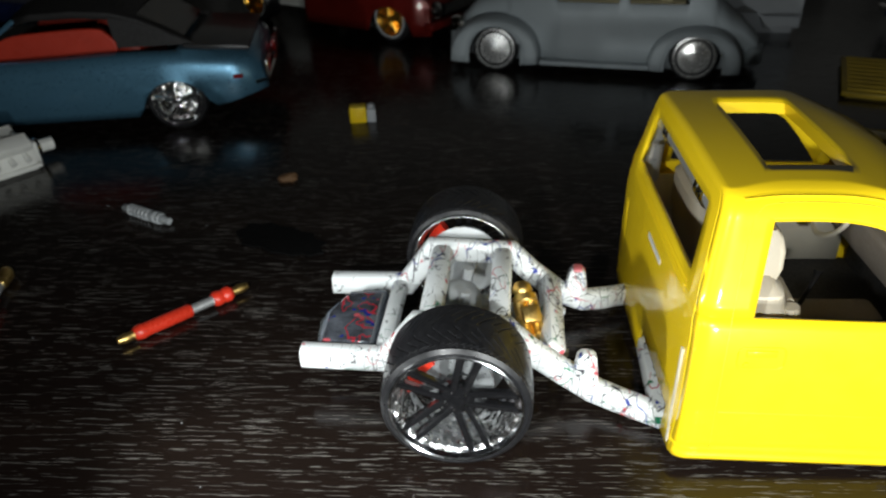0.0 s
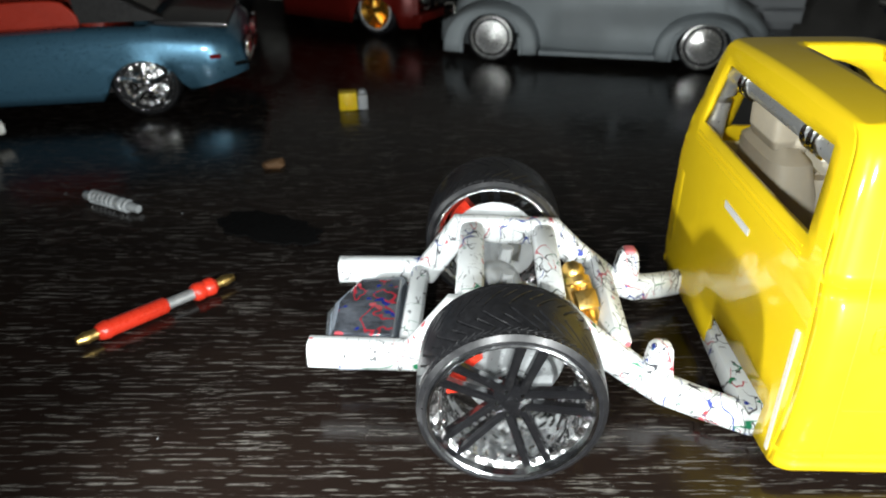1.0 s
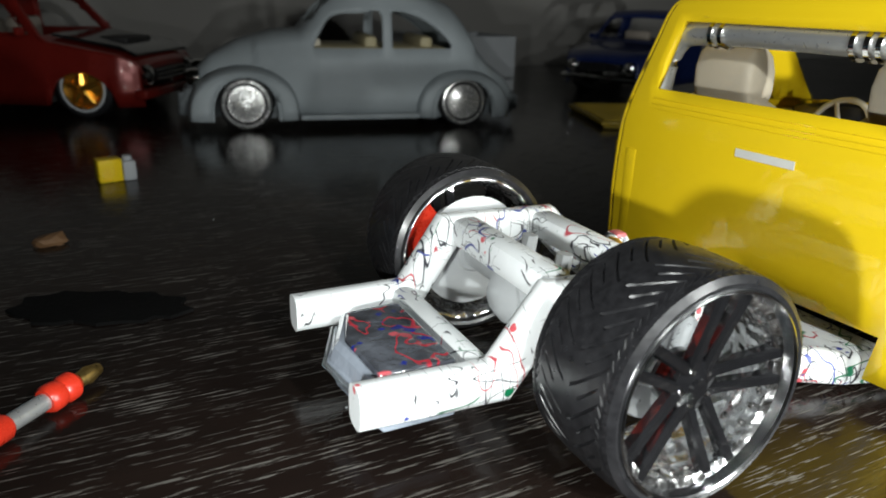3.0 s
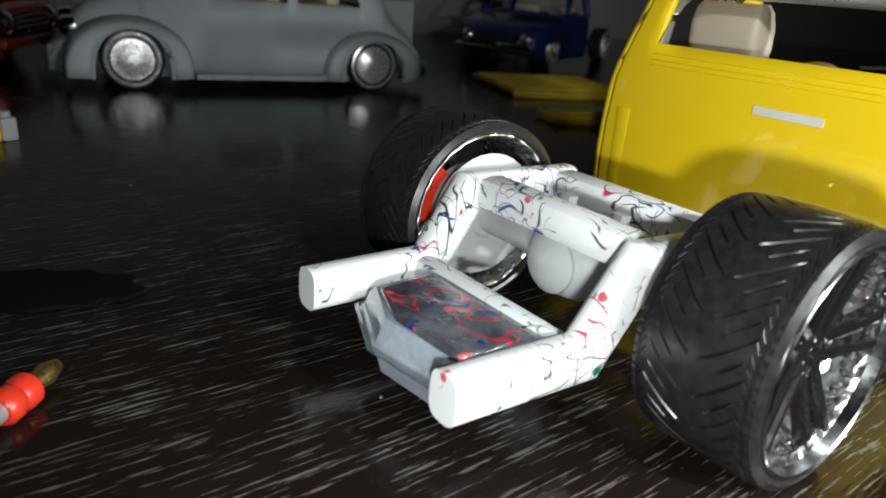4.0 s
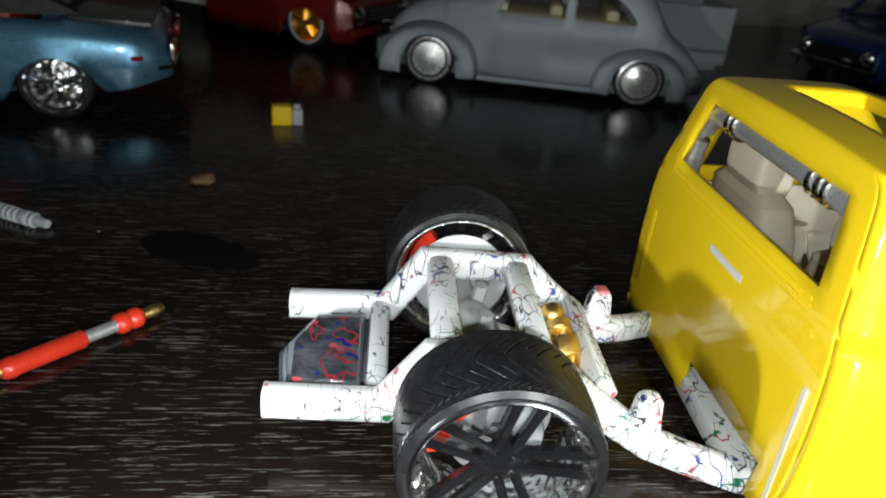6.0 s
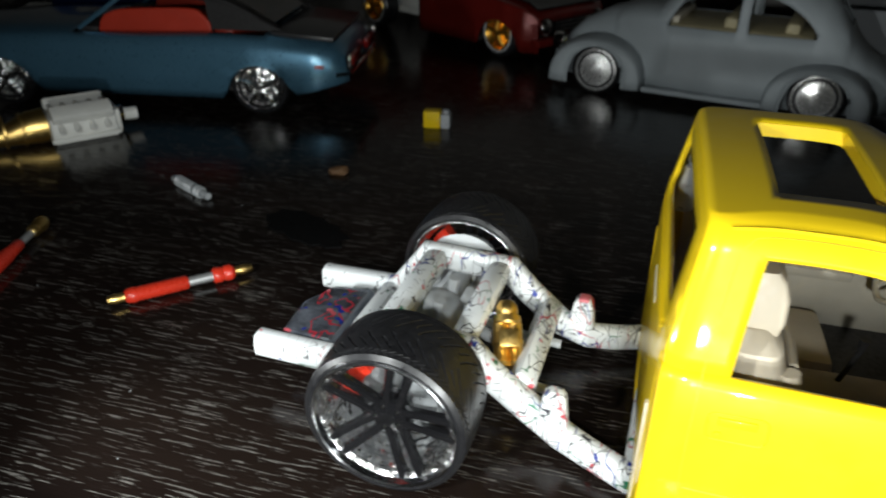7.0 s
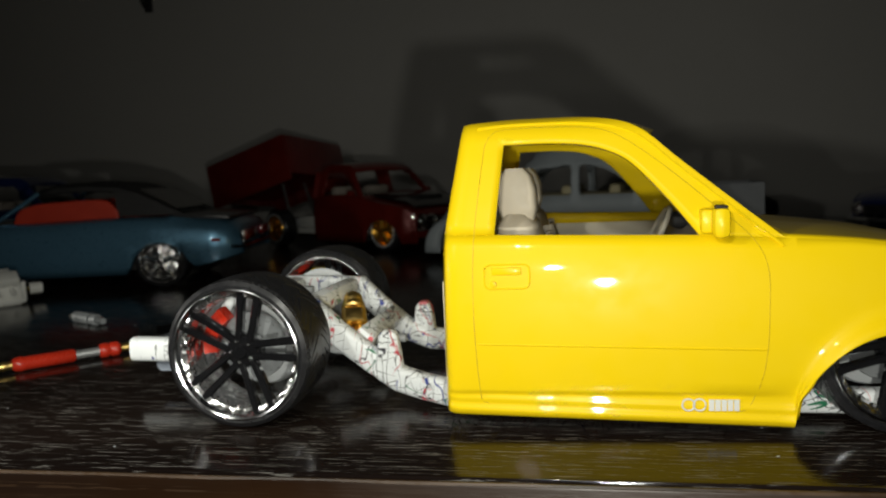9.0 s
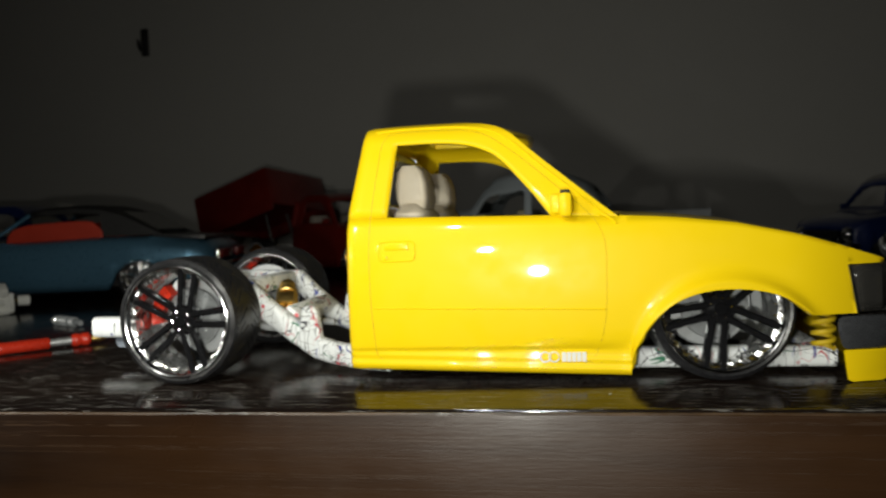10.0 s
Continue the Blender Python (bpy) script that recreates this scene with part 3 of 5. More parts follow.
part("compressor_pipe", tube(bmesh.new(), [COMP @ Vector(p) for p in ((0.0, -0.0052, 0.0018), (0.0006, -0.0080, 0.0026), (0.0, -0.0116, 0.0020))], 0.0005, 8), GOLD, compressor)

# wheels: the near ones face the camera, the far ones are mirrored round
TRACK = 0.0318
for wx, wr in ((0.0, 0), (WB, 1)):
    for sy in (-1, 1):
        turn = (0 if sy < 0 else 180) + (4 if wr and sy < 0 else 0)
        wz = WHEEL_R
        m = pose(wx + (0.0023 if wr == 0 and sy < 0 else 0.0), sy * TRACK + (0.0050 if wr else -0.0013 if sy < 0 else 0.0), wz, 0, 0, turn + (2.7 if wr else 1.6 if sy < 0 else 0)) @ pose(0, 0, 0, 0, (14 if sy < 0 else 151) + 31 * wr, 0)
        w = wheel(chassis)
        w.matrix_basis = m
# front axle beam
part("front_axle", tube(bmesh.new(), [(WB, -0.020, 0.0125), (WB, 0.0, 0.0110), (WB, 0.020, 0.0125)], 0.0020, 10), GREY_PLASTIC, chassis)
part("engine_block", boxed(0.1040, 0.1300, -0.0090, 0.0090, 0.0070, 0.0200, r=0.0015), GREY_PLASTIC, chassis, "light grey plastic engine block under the bonnet")
part("coil_spring", tube(bmesh.new(), [(0.1372 + 0.0019 * math.cos(k * 0.6), -0.0205 + 0.0019 * math.sin(k * 0.6), 0.0055 + 0.0002 * k) for k in range(46)], 0.00055, 7), YELLOW_DULL, chassis)

# ================= truck cab =================
cab = thing("truck_cab", "glossy yellow model pickup cab with open windows and a sunroof hole", "model truck cab", pose(0, -0.0092, 0))
HALF = [(0.000, 0.0318), (0.0035, 0.0325), (0.0075, 0.0328), (0.0085, 0.0335), (0.0180, 0.0340), (0.0270, 0.0337), (0.0315, 0.0332), (0.0350, 0.0323), (0.0430, 0.0299), (0.0505, 0.0276), (0.0522, 0.0269), (0.0534, 0.0260), (0.0543, 0.0248), (0.0549, 0.0233), (0.0556, 0.0205)]
HALF = [(p.x, p.y) for p in curve([(z, h, 0) for z, h in HALF], 160)]
REAR = [(0.0, 0.0412), (0.0330, 0.0416), (0.0365, 0.0419), (0.0545, 0.0450), (0.06, 0.0455)]
BELT = [(0.0400, 0.0354), (0.0507, 0.0352), (0.0845, 0.0343), (0.0977, 0.0335), (0.1080, 0.0328), (0.1200, 0.0312), (0.1320, 0.0284), (0.1420, 0.0252), (0.1470, 0.0235)]
ARCH_C, ARCH_R = (0.1180, 0.0040), 0.0152


def half_width(x, z):
    h = table_of(z, HALF)
    rear = table_of(z, REAR)
    r = 0.0030
    if x < rear + r:
        u = max(0.0, min(1.0, (rear + r - x) / r))
        h -= r * (1 - math.sqrt(max(0.0, 1 - u * u))) * 0.75
    if x > 0.128:
        h -= 0.0045 * ((x - 0.128) / 0.020) ** 2
    u = z - 0.0037 + 0.0019 * (min(x, 0.0995) - 0.0412) / 0.0583
    h += 0.0006 * math.exp(-((u - 0.0012) / 0.0007) ** 2) + 0.0004 * math.exp(-((u - 0.0031) / 0.0006) ** 2)
    d = math.hypot(x - ARCH_C[0], (z - ARCH_C[1]) * 1.02)
    h += 0.0017 * math.exp(-(max(0.0, d - ARCH_R - 0.0012) / 0.0017) ** 2) * (1.0 if z < 0.026 else 0.0)
    return h


def lower_edge(x):
    if x < 0.0995:
        return 0.0037 + (0.0018 - 0.0037) * (x - 0.0412) / (0.0995 - 0.0412)
    if x <= 0.1365:
        u = (x - 0.1180) / (0.0187 if x < 0.1180 else 0.0200)
        return max(0.0018 if x < 0.1180 else 0.0133, 0.0018 + 0.0170 * (max(0.0, 1 - abs(u) ** 2.2)) ** 0.5)
    return 0.0133 if x < 0.1397 else 0.0227


def side_point(x, z, s):
    return Vector((x, s * half_width(x, z), z))


def slanted(x, z):
    """Leans the columns near the rear face and those beside the headlamp."""
    f = max(0.0, 1 - (x - 0.0412) / 0.008)
    g = max(0.0, min(1.0, (x - 0.1340) / 0.0056)) * max(0.0, (0.0226 - z) / 0.0091)
    return x + (table_of(z, REAR) - 0.0412) * f + 0.0018 * g


WINDOW_TOP = [(0.0525, 0.0506), (0.0600, 0.0506), (0.0660, 0.0501), (0.0705, 0.0488), (0.0744, 0.0464), (0.0800, 0.0402), (0.0845, 0.0343)]
ROOF_LINE = [(0.0450, 0.0545), (0.0520, 0.0551), (0.0580, 0.0552), (0.0660, 0.0550), (0.0725, 0.0539), (0.0768, 0.0516), (0.0815, 0.0473), (0.0875, 0.0421), (0.0930, 0.0374), (0.0977, 0.0335)]
RAIL_F = (0, 0.15, 0.30, 0.45, 0.58, 0.68, 0.77, 0.84, 0.90, 0.95, 0.98, 1.0)
ROOF_RISE = 0.0007
WIN_C = curve([(x, 0, z) for x, z in WINDOW_TOP], 56)
EDGE_C = curve([(x, 0, z) for x, z in ROOF_LINE], 56)
EDGE_LINE = [(p.x, p.z) for p in EDGE_C]
HEAD_X = min((p.x for p in EDGE_C), key=lambda x: abs(x - 0.0768))
SUNROOF = tuple(min((p.x for p in EDGE_C), key=lambda x: abs(x - v)) for v in (0.0542, 0.0678))

SIDE_ROWS = [0.013 * k for k in range(15)] + [0.182 + 0.818 * k / 13 for k in range(1, 14)]

bm = bmesh.new()
col_x = [0.0412 + 0.003 * k / 6 for k in range(6)] + list(np.linspace(0.0442, 0.0990, 26)) + [0.0993, 0.0995] + list(np.linspace(0.0999, 0.1365, 40)) + [0.1372, 0.1380, 0.1389, 0.1396, 0.1398] + list(np.linspace(0.1410, 0.1470, 6))
for s in (-1, 1):
    # lower panel: rows between the lower edge and the belt
    rings = []
    for x in col_x:
        lo, hi = lower_edge(x), table_of(x, BELT)
        zs = [lo + (hi - lo) * f for f in SIDE_ROWS]
        rings.append([side_point(slanted(x, z), z, s) for z in zs])
    ring_loft(bm, rings, closed=False)
    # pillar behind the window
    rings = []
    for k in range(9):
        z = 0.0353 + (0.0506 - 0.0353) * k / 8
        xr, xw = table_of(z, REAR), 0.0507 + (0.0525 - 0.0507) * k / 8
        cols = [xw + (xr - xw) * f for f in RAIL_F]
        rings.append([side_point(x, z, s) for x in cols])
    ring_loft(bm, rings, closed=False)
    # windscreen pillar below the roof
    rings = [[side_point(p.lerp(q, f).x, p.lerp(q, f).z, s) for f in RAIL_F] for p, q in zip(WIN_C, EDGE_C) if q.x >= HEAD_X - 1e-9]
    ring_loft(bm, rings, closed=False)
    # corner between the pillar and the rail
    low = [(0.0525 + (table_of(0.0506, REAR) - 0.0525) * f, 0.0506) for f in RAIL_F]
    high = [(0.0525 + (0.0450 - 0.0525) * f, 0.0506 + (0.0545 - 0.0506) * f) for f in RAIL_F]
    ring_loft(bm, [[side_point(x0 + (x1 - x0) * k / 5, z0 + (z1 - z0) * k / 5, s) for (x0, z0), (x1, z1) in zip(low, high)] for k in range(6)], closed=False)
# roof and rails in one skin from window to window, with the sunroof hole
ys = [-1, -0.98, -0.95, -0.90, -0.82, -0.5, -0.2, 0.0, 0.3, 0.6, 0.82, 0.90, 0.95, 0.98, 1]


def roof_point(x, f):
    za = table_of(x, EDGE_LINE)
    y = f * half_width(x, za)
    bulge = 1 - f * f
    nose_x = 0.0034 * bulge * max(0.0, (x - 0.069) / 0.0078) ** 1.5
    return Vector((x + nose_x, y, za + ROOF_RISE * bulge + 0.0008 * bulge * max(0.0, (x - 0.070) / 0.0068)))


def roof_rows(x):
    """Fractions across the roof; beside the sunroof two of them follow its straight sides."""
    hw = half_width(x, table_of(x, EDGE_LINE))
    k = max(0.0, min(1.0, (x - 0.0450) / (SUNROOF[0] - 0.0450)))
    lo, hi = -0.82 + k * (-0.0168 / hw + 0.82), 0.82 + k * (0.0142 / hw - 0.82)
    return [float(np.interp(f, [-1, -0.82, 0.82, 1], [-1, lo, hi, 1])) for f in ys]


skin = []
for p, q in zip(WIN_C, EDGE_C):
    if q.x > HEAD_X + 1e-9:
        break
    left = [side_point(p.lerp(q, f).x, p.lerp(q, f).z, -1) for f in RAIL_F[:-1]]
    right = [side_point(p.lerp(q, f).x, p.lerp(q, f).z, 1) for f in reversed(RAIL_F[:-1])]
    skin.append([bm.verts.new(v) for v in left + [roof_point(q.x, f) for f in roof_rows(q.x)] + right])
n_rail = len(RAIL_F) - 1
for i in range(len(skin) - 1):
    xm = (EDGE_C[i].x + EDGE_C[i + 1].x) / 2
    for j in range(len(skin[0]) - 1):
        if SUNROOF[0] < xm < SUNROOF[1] and n_rail + 4 <= j < n_rail + 10:
            continue
        bm.faces.new((skin[i][j], skin[i + 1][j], skin[i + 1][j + 1], skin[i][j + 1]))
# rear face with the rear window hole
zs = [0.0037, 0.0070, 0.0105, 0.0160, 0.0240, 0.0320, 0.0345, 0.0353, 0.0388, 0.0430, 0.0470, 0.0507, 0.0520, 0.0532, 0.0545]


def rear_point(f, z):
    x = table_of(z, REAR)
    hw = half_width(x, z)
    top = max(0.0, (z - 0.0507) / 0.0038)
    return Vector((x - 0.0004 * (1 - abs(f) ** 6) * (1 - top), f * hw, z + ROOF_RISE * (1 - f * f) * top))


for i in range(len(ys) - 1):
    for j in range(len(zs) - 1):
        fm, zm = (ys[i] + ys[i + 1]) / 2, (zs[j] + zs[j + 1]) / 2
        if (abs(fm) < 0.82 and 0.0388 < zm < 0.0507) or (-0.82 < fm < 0.0 and zm < 0.0105):
            continue
        bm.faces.new([bm.verts.new(rear_point(f, z)) for f, z in ((ys[i], zs[j]), (ys[i + 1], zs[j]), (ys[i + 1], zs[j + 1]), (ys[i], zs[j + 1]))])
# bonnet and cowl
hx = [0.0977, 0.0990, 0.1010, 0.1050, 0.1100, 0.1150, 0.1200, 0.1250, 0.1300, 0.1340, 0.1380, 0.1410, 0.1440, 0.1470]
rings = []
for x in hx:
    z = table_of(x, BELT)
    hw = half_width(x, z)
    cr = 0.0011 if x < 0.14 else 0.0011 - 0.0005 * (x - 0.14) / 0.007
    rings.append([Vector((x + (0.0020 if x < 0.0985 else 0.0012) * (1 - f * f) + (0.0025 * (1 - f * f) if x > 0.146 else 0), f * hw, z + cr * (1 - abs(f) ** 2.5))) for f in np.linspace(-1, 1, 15)])
ring_loft(bm, rings, closed=False)
body = part("body", bm, YELLOW, cab, "glossy yellow body shell", sharp=84, weld=0.00006, core=lambda c: Vector((min(0.125, max(0.060, c.x)), 0, 0.018 if c.x < 0.09 else 0.008)))
solid(body, 0.0010)

# sunroof rim: thin walls that hang from the roof round the hole
sun_x = [p.x for p in EDGE_C if SUNROOF[0] - 1e-9 <= p.x <= SUNROOF[1] + 1e-9]
rim_pts = [roof_point(x, roof_rows(x)[4]) for x in sun_x] + [roof_point(SUNROOF[1], roof_rows(SUNROOF[1])[k]) for k in range(5, 10)]
rim_pts += [roof_point(x, roof_rows(x)[10]) for x in reversed(sun_x)] + [roof_point(SUNROOF[0], roof_rows(SUNROOF[0])[k]) for k in range(9, 4, -1)]
mid = sum(rim_pts, Vector()) / len(rim_pts)
inner = [mid + Vector(((p.x - mid.x) * 0.975, (p.y - mid.y) * 0.985, p.z - mid.z)) for p in rim_pts]
bm = bmesh.new()
ring_loft(bm, [[p - Vector((0, 0, 0.0008)) for p in rim_pts], [p - Vector((0, 0, 0.00012)) for p in rim_pts], [p - Vector((0, 0, 0.00012)) for p in inner], [p - Vector((0, 0, 0.0024)) for p in inner], [p - Vector((0, 0, 0.0024)) for p in rim_pts]])
part("sunroof_rim", bm, YELLOW, cab, "yellow rim of the open sunroof")

# front: headlamp panel, grille, bumper, valance
prism_front = [(-0.0306, 0.1470), (-0.0285, 0.1496), (-0.0200, 0.1516), (0.0, 0.1528), (0.0200, 0.1516), (0.0285, 0.1496), (0.0306, 0.1470)]


def nose(profile, inset=0.0):
    """A panel across the front: rows of height, bulge to the front, and the x of its ends."""
    rings = []
    for z, out, side_x in profile:
        ring = [Vector((side_x, -0.0322 + inset, z)), Vector((side_x + 0.0016, -0.0320 + inset - out * 0.3, z))] + [Vector((x + out, y, z)) for y, x in prism_front]
        ring += [Vector((side_x + 0.0016, 0.0320 - inset + out * 0.3, z)), Vector((side_x, 0.0322 - inset, z))]
        rings.append(ring + [Vector((p.x - 0.003, p.y * 0.92, p.z)) for p in reversed(ring[2:-2])])
    return ring_loft(bmesh.new(), rings, caps=True)


part("grille", nose([(0.0130, -0.0040, 0.1412), (0.0180, -0.0034, 0.1404), (0.0226, -0.0040, 0.1397)], 0.0012), BLACK_GLOSS, cab, "black grille panel")
part("bumper", nose([(0.0065, -0.0010, 0.1394), (0.0069, -0.0002, 0.1387), (0.0078, 0.0006, 0.1383), (0.0100, 0.0010, 0.1379), (0.0115, 0.0009, 0.1378), (0.0123, 0.0004, 0.1380), (0.0127, -0.0008, 0.1387)]), DARK_CHROME, cab, "dark chrome bumper")
part("valance", nose([(0.0002, -0.0010, 0.1402), (0.0007, -0.0001, 0.1394), (0.0030, 0.0005, 0.1391), (0.0056, 0.0004, 0.1388), (0.0063, 0.0, 0.1388)]), YELLOW, cab, "yellow front valance")
for s in (-1, 1):
    lens_bm = bmesh.new()
    ring_loft(lens_bm, [[Vector((x + (k < 1) * 0.0018 * (0.0225 - z) / 0.0091, s * y, z)) for z in (0.0138, 0.0160, 0.0180, 0.0200, 0.0225)] for k, (x, y) in enumerate(((0.1399, 0.0318), (0.1432, 0.0314), (0.1464, 0.0304), (0.1486, 0.0270), (0.1498, 0.0200)))], closed=False)
    lens = part("headlamp", lens_bm, SMOKED, cab, "dark clear headlamp lens")
    solid(lens, 0.0004)
    part("headlamp_reflector", boxed(0.1428, 0.1434, min(s * 0.0210, s * 0.0292), max(s * 0.0210, s * 0.0292), 0.0142, 0.0218, r=0.0003), RIPPLE_CHROME, lens)
    part("headlamp_trim", tube(bmesh.new(), [(0.1398, s * 0.0321, 0.0226), (0.1407, s * 0.0320, 0.0180), (0.1415, s * 0.0319, 0.0136)], 0.00034, 8), CHROME, lens)
    part("headlamp_sill", tube(bmesh.new(), [(0.1411, s * 0.0320, 0.0133), (0.1440, s * 0.0313, 0.0133), (0.1468, s * 0.0303, 0.0133), (0.1490, s * 0.0262, 0.0133)], 0.00046, 8), CHROME, lens)
    # mirror
    mir = boxed(0.0860, 0.0888, min(s * 0.0332, s * 0.0360), max(s * 0.0332, s * 0.0360), 0.0338, 0.0389, r=0.0011)
    mirror_shell = part("mirror", mir, YELLOW, cab, "yellow door mirror")
    part("mirror_stalk", boxed(0.0845, 0.0874, min(s * 0.0305, s * 0.0336), max(s * 0.0305, s * 0.0336), 0.0345, 0.0385, r=0.0006), YELLOW, mirror_shell)
    part("mirror_cap", boxed(0.0864, 0.0884, min(s * 0.0337, s * 0.0355), max(s * 0.0337, s * 0.0355), 0.0386, 0.0392, r=0.0003), BLACK_MATT, mirror_shell)
    # door handle: a shallow rounded frame and a pull bar
    frame_pts = []
    for cx, cz, a0 in ((0.0556, 0.0292, 0), (0.0499, 0.0292, 90), (0.0499, 0.0271, 180), (0.0556, 0.0271, 270)):
        for k in range(4):
            a = radians(a0 + 30 * k)
            x, z = cx + 0.0010 * math.cos(a), cz + 0.0010 * math.sin(a)
            frame_pts.append(Vector((x, s * (table_of(z, HALF) + 0.00002), z)))
    handle = part("door_handle", tube(bmesh.new(), frame_pts + frame_pts[:1], 0.00017, 6, caps=False), YELLOW, cab, "yellow moulded door handle")
    part("handle_bar", boxed(0.0502, 0.0552, min(s * 0.0330, s * 0.03385), max(s * 0.0330, s * 0.03385), 0.0284, 0.0297, r=0.00015), YELLOW, handle)
    part("key_lock", lathe(bmesh.new(), [(0.0, -0.0003), (0.0005, -0.0002), (0.0006, 0.0003)], 14, m=pose(0.0504, s * 0.0338, 0.0269) @ pose(0, 0, 0, 0, 0, 0 if s < 0 else 180)), YELLOW, handle)
    # door seam: a thin bead round the door, the groove's shade put into its colour
    seam = [(0.0900, 0.0044), (0.0700, 0.0050), (0.0500, 0.0057), (0.0482, 0.0060), (0.0476, 0.0072), (0.0469, 0.0200), (0.0472, 0.0345), (0.0490, 0.0495), (0.0498, 0.0518), (0.0514, 0.0530), (0.0580, 0.0533), (0.0660, 0.0530), (0.0700, 0.0522), (0.0735, 0.0504), (0.0790, 0.0462), (0.0865, 0.0395), (0.0925, 0.0338), (0.0948, 0.0290), (0.0950, 0.0220), (0.0945, 0.0130), (0.0925, 0.0060), (0.0900, 0.0044)]
    seam_pts = [Vector((p.x, s * (half_width(p.x, p.z) - 0.00004), p.z)) for p in curve([(x, 0, z) for x, z in seam], 110)]
    part("door_seam", tube(bmesh.new(), seam_pts, 0.00009, 5), SEAM_SHADE, cab)
    # raised channel along the roof edge and the windscreen pillar
    channel = [p for p in EDGE_C if p.x > 0.0478]
    part("drip_channel", tube(bmesh.new(), [Vector((p.x - 0.0004, s * (half_width(p.x, p.z - 0.0012) + 0.00010), p.z - 0.0012)) for p in channel], 0.00027, 6), YELLOW, cab)
    # character line along the door
    part("side_moulding", tube(bmesh.new(), [Vector((x, s * (half_width(x, 0.0165) - 0.00006), 0.0165 - 0.0012 * (x - 0.0475) / 0.05)) for x in np.linspace(0.0475, 0.0945, 14)], 0.00020, 6), YELLOW, cab)
    # tail corner rib of the cab
    if s > 0:
        part("corner_rib", boxed(0.0411, 0.0418, min(s * 0.0262, s * 0.0290), max(s * 0.0262, s * 0.0290), 0.0100, 0.0270, r=0.00025), YELLOW, cab)
    # white door sticker: a ring pair and a block of unreadable letters
    bmk = bmesh.new()
    for cx in (0.0824, 0.0842):
        ring = [Vector((cx + 0.0010 * math.cos(t), s * (half_width(cx, 0.0058) + 0.00012), 0.0058 + 0.0010 * math.sin(t))) for t in np.linspace(0, 2 * math.pi, 20)]
        tube(bmk, ring, 0.00016, 5)
    part("sticker_rings", bmk, WHITE_PLASTIC, cab)
    bmk = bmesh.new()
    for k in range(5):
        x = 0.0857 + 0.00100 * k
        hw = half_width(x, 0.0056)
        box(bmk, x, x + 0.00084, min(s * (hw - 0.0002), s * (hw + 0.00012)), max(s * (hw - 0.0002), s * (hw + 0.00012)), 0.0048, 0.0067)
    part("sticker_bars", bmk, WHITE_PLASTIC, cab)
# high brake light slot and pressed lines on the rear face
part("brake_light", boxed(0.0410, 0.0420, -0.0080, 0.0031, 0.0303, 0.0316), WHITE_PLASTIC, cab, "small white brake light bar")
for z in (0.0352, 0.0361, 0.0371):
    part("pressed_line", tube(bmesh.new(), [rear_point(f, z) + Vector((0.00012, 0, 0)) for f in np.linspace(-0.8, 0.8, 9)], 0.00022, 6), YELLOW, cab)
# inner edge of the door, left bare
part("door_edge", boxed(0.04100, 0.0420, -0.0297, -0.0288, 0.0050, 0.0268), BEIGE, cab)

# roll bar behind the rear window
bar = [(0.0452, 0.0262, 0.0330), (0.0456, 0.0256, 0.0420), (0.0463, 0.0236, 0.0470), (0.0466, 0.0190, 0.0486), (0.0466, 0.0, 0.0490), (0.0466, -0.0190, 0.0486), (0.0463, -0.0236, 0.0470), (0.0456, -0.0256, 0.0420), (0.0452, -0.0262, 0.0330)]
roll = part("roll_bar", tube(bmesh.new(), curve(bar, 48), 0.0021, 14), SILVER, cab, "satin silver roll bar")
for yy in (0.0150, 0.0128, -0.0110, -0.0132, -0.0150):
    part("collar", lathe(bmesh.new(), [(0.0020, -0.0005), (0.0025, -0.0004), (0.0025, 0.0004), (0.0020, 0.0005)], 16, m=pose(0.0466, yy, 0.0487)), CHROME, roll)

# interior
part("cab_floor", boxed(0.0490, 0.0975, -0.0310, 0.0310, 0.0070, 0.0085), BLACK_MATT, cab, "dark interior floor")
part("cab_firewall", boxed(0.0970, 0.0982, -0.0300, 0.0300, 0.0085, 0.0325), BLACK_MATT, cab)
part("rear_trim", boxed(0.0428, 0.0436, -0.0305, 0.0305, 0.0118, 0.0330), BEIGE_DARK, cab)
for s in (-1, 1):
    panel = bmesh.new()
    ring_loft(panel, [[Vector((x, s * yy, z)) for yy, z in ((0.0312, 0.0085), (0.0310, 0.0200), (0.0314, 0.0215), (0.0309, 0.0230), (0.0305, 0.0322))] for x in np.linspace(0.0460, 0.0950, 8)], closed=False)
    trim = solid(part("door_panel", panel, BEIGE, cab, "beige inner door panel"), 0.0008, -1.0 if s > 0 else 1.0)
    part("arm_rest", boxed(0.0620, 0.0800, min(s * 0.0280, s * 0.0308), max(s * 0.0280, s * 0.0308), 0.0200, 0.0222, r=0.0006), BEIGE, trim)


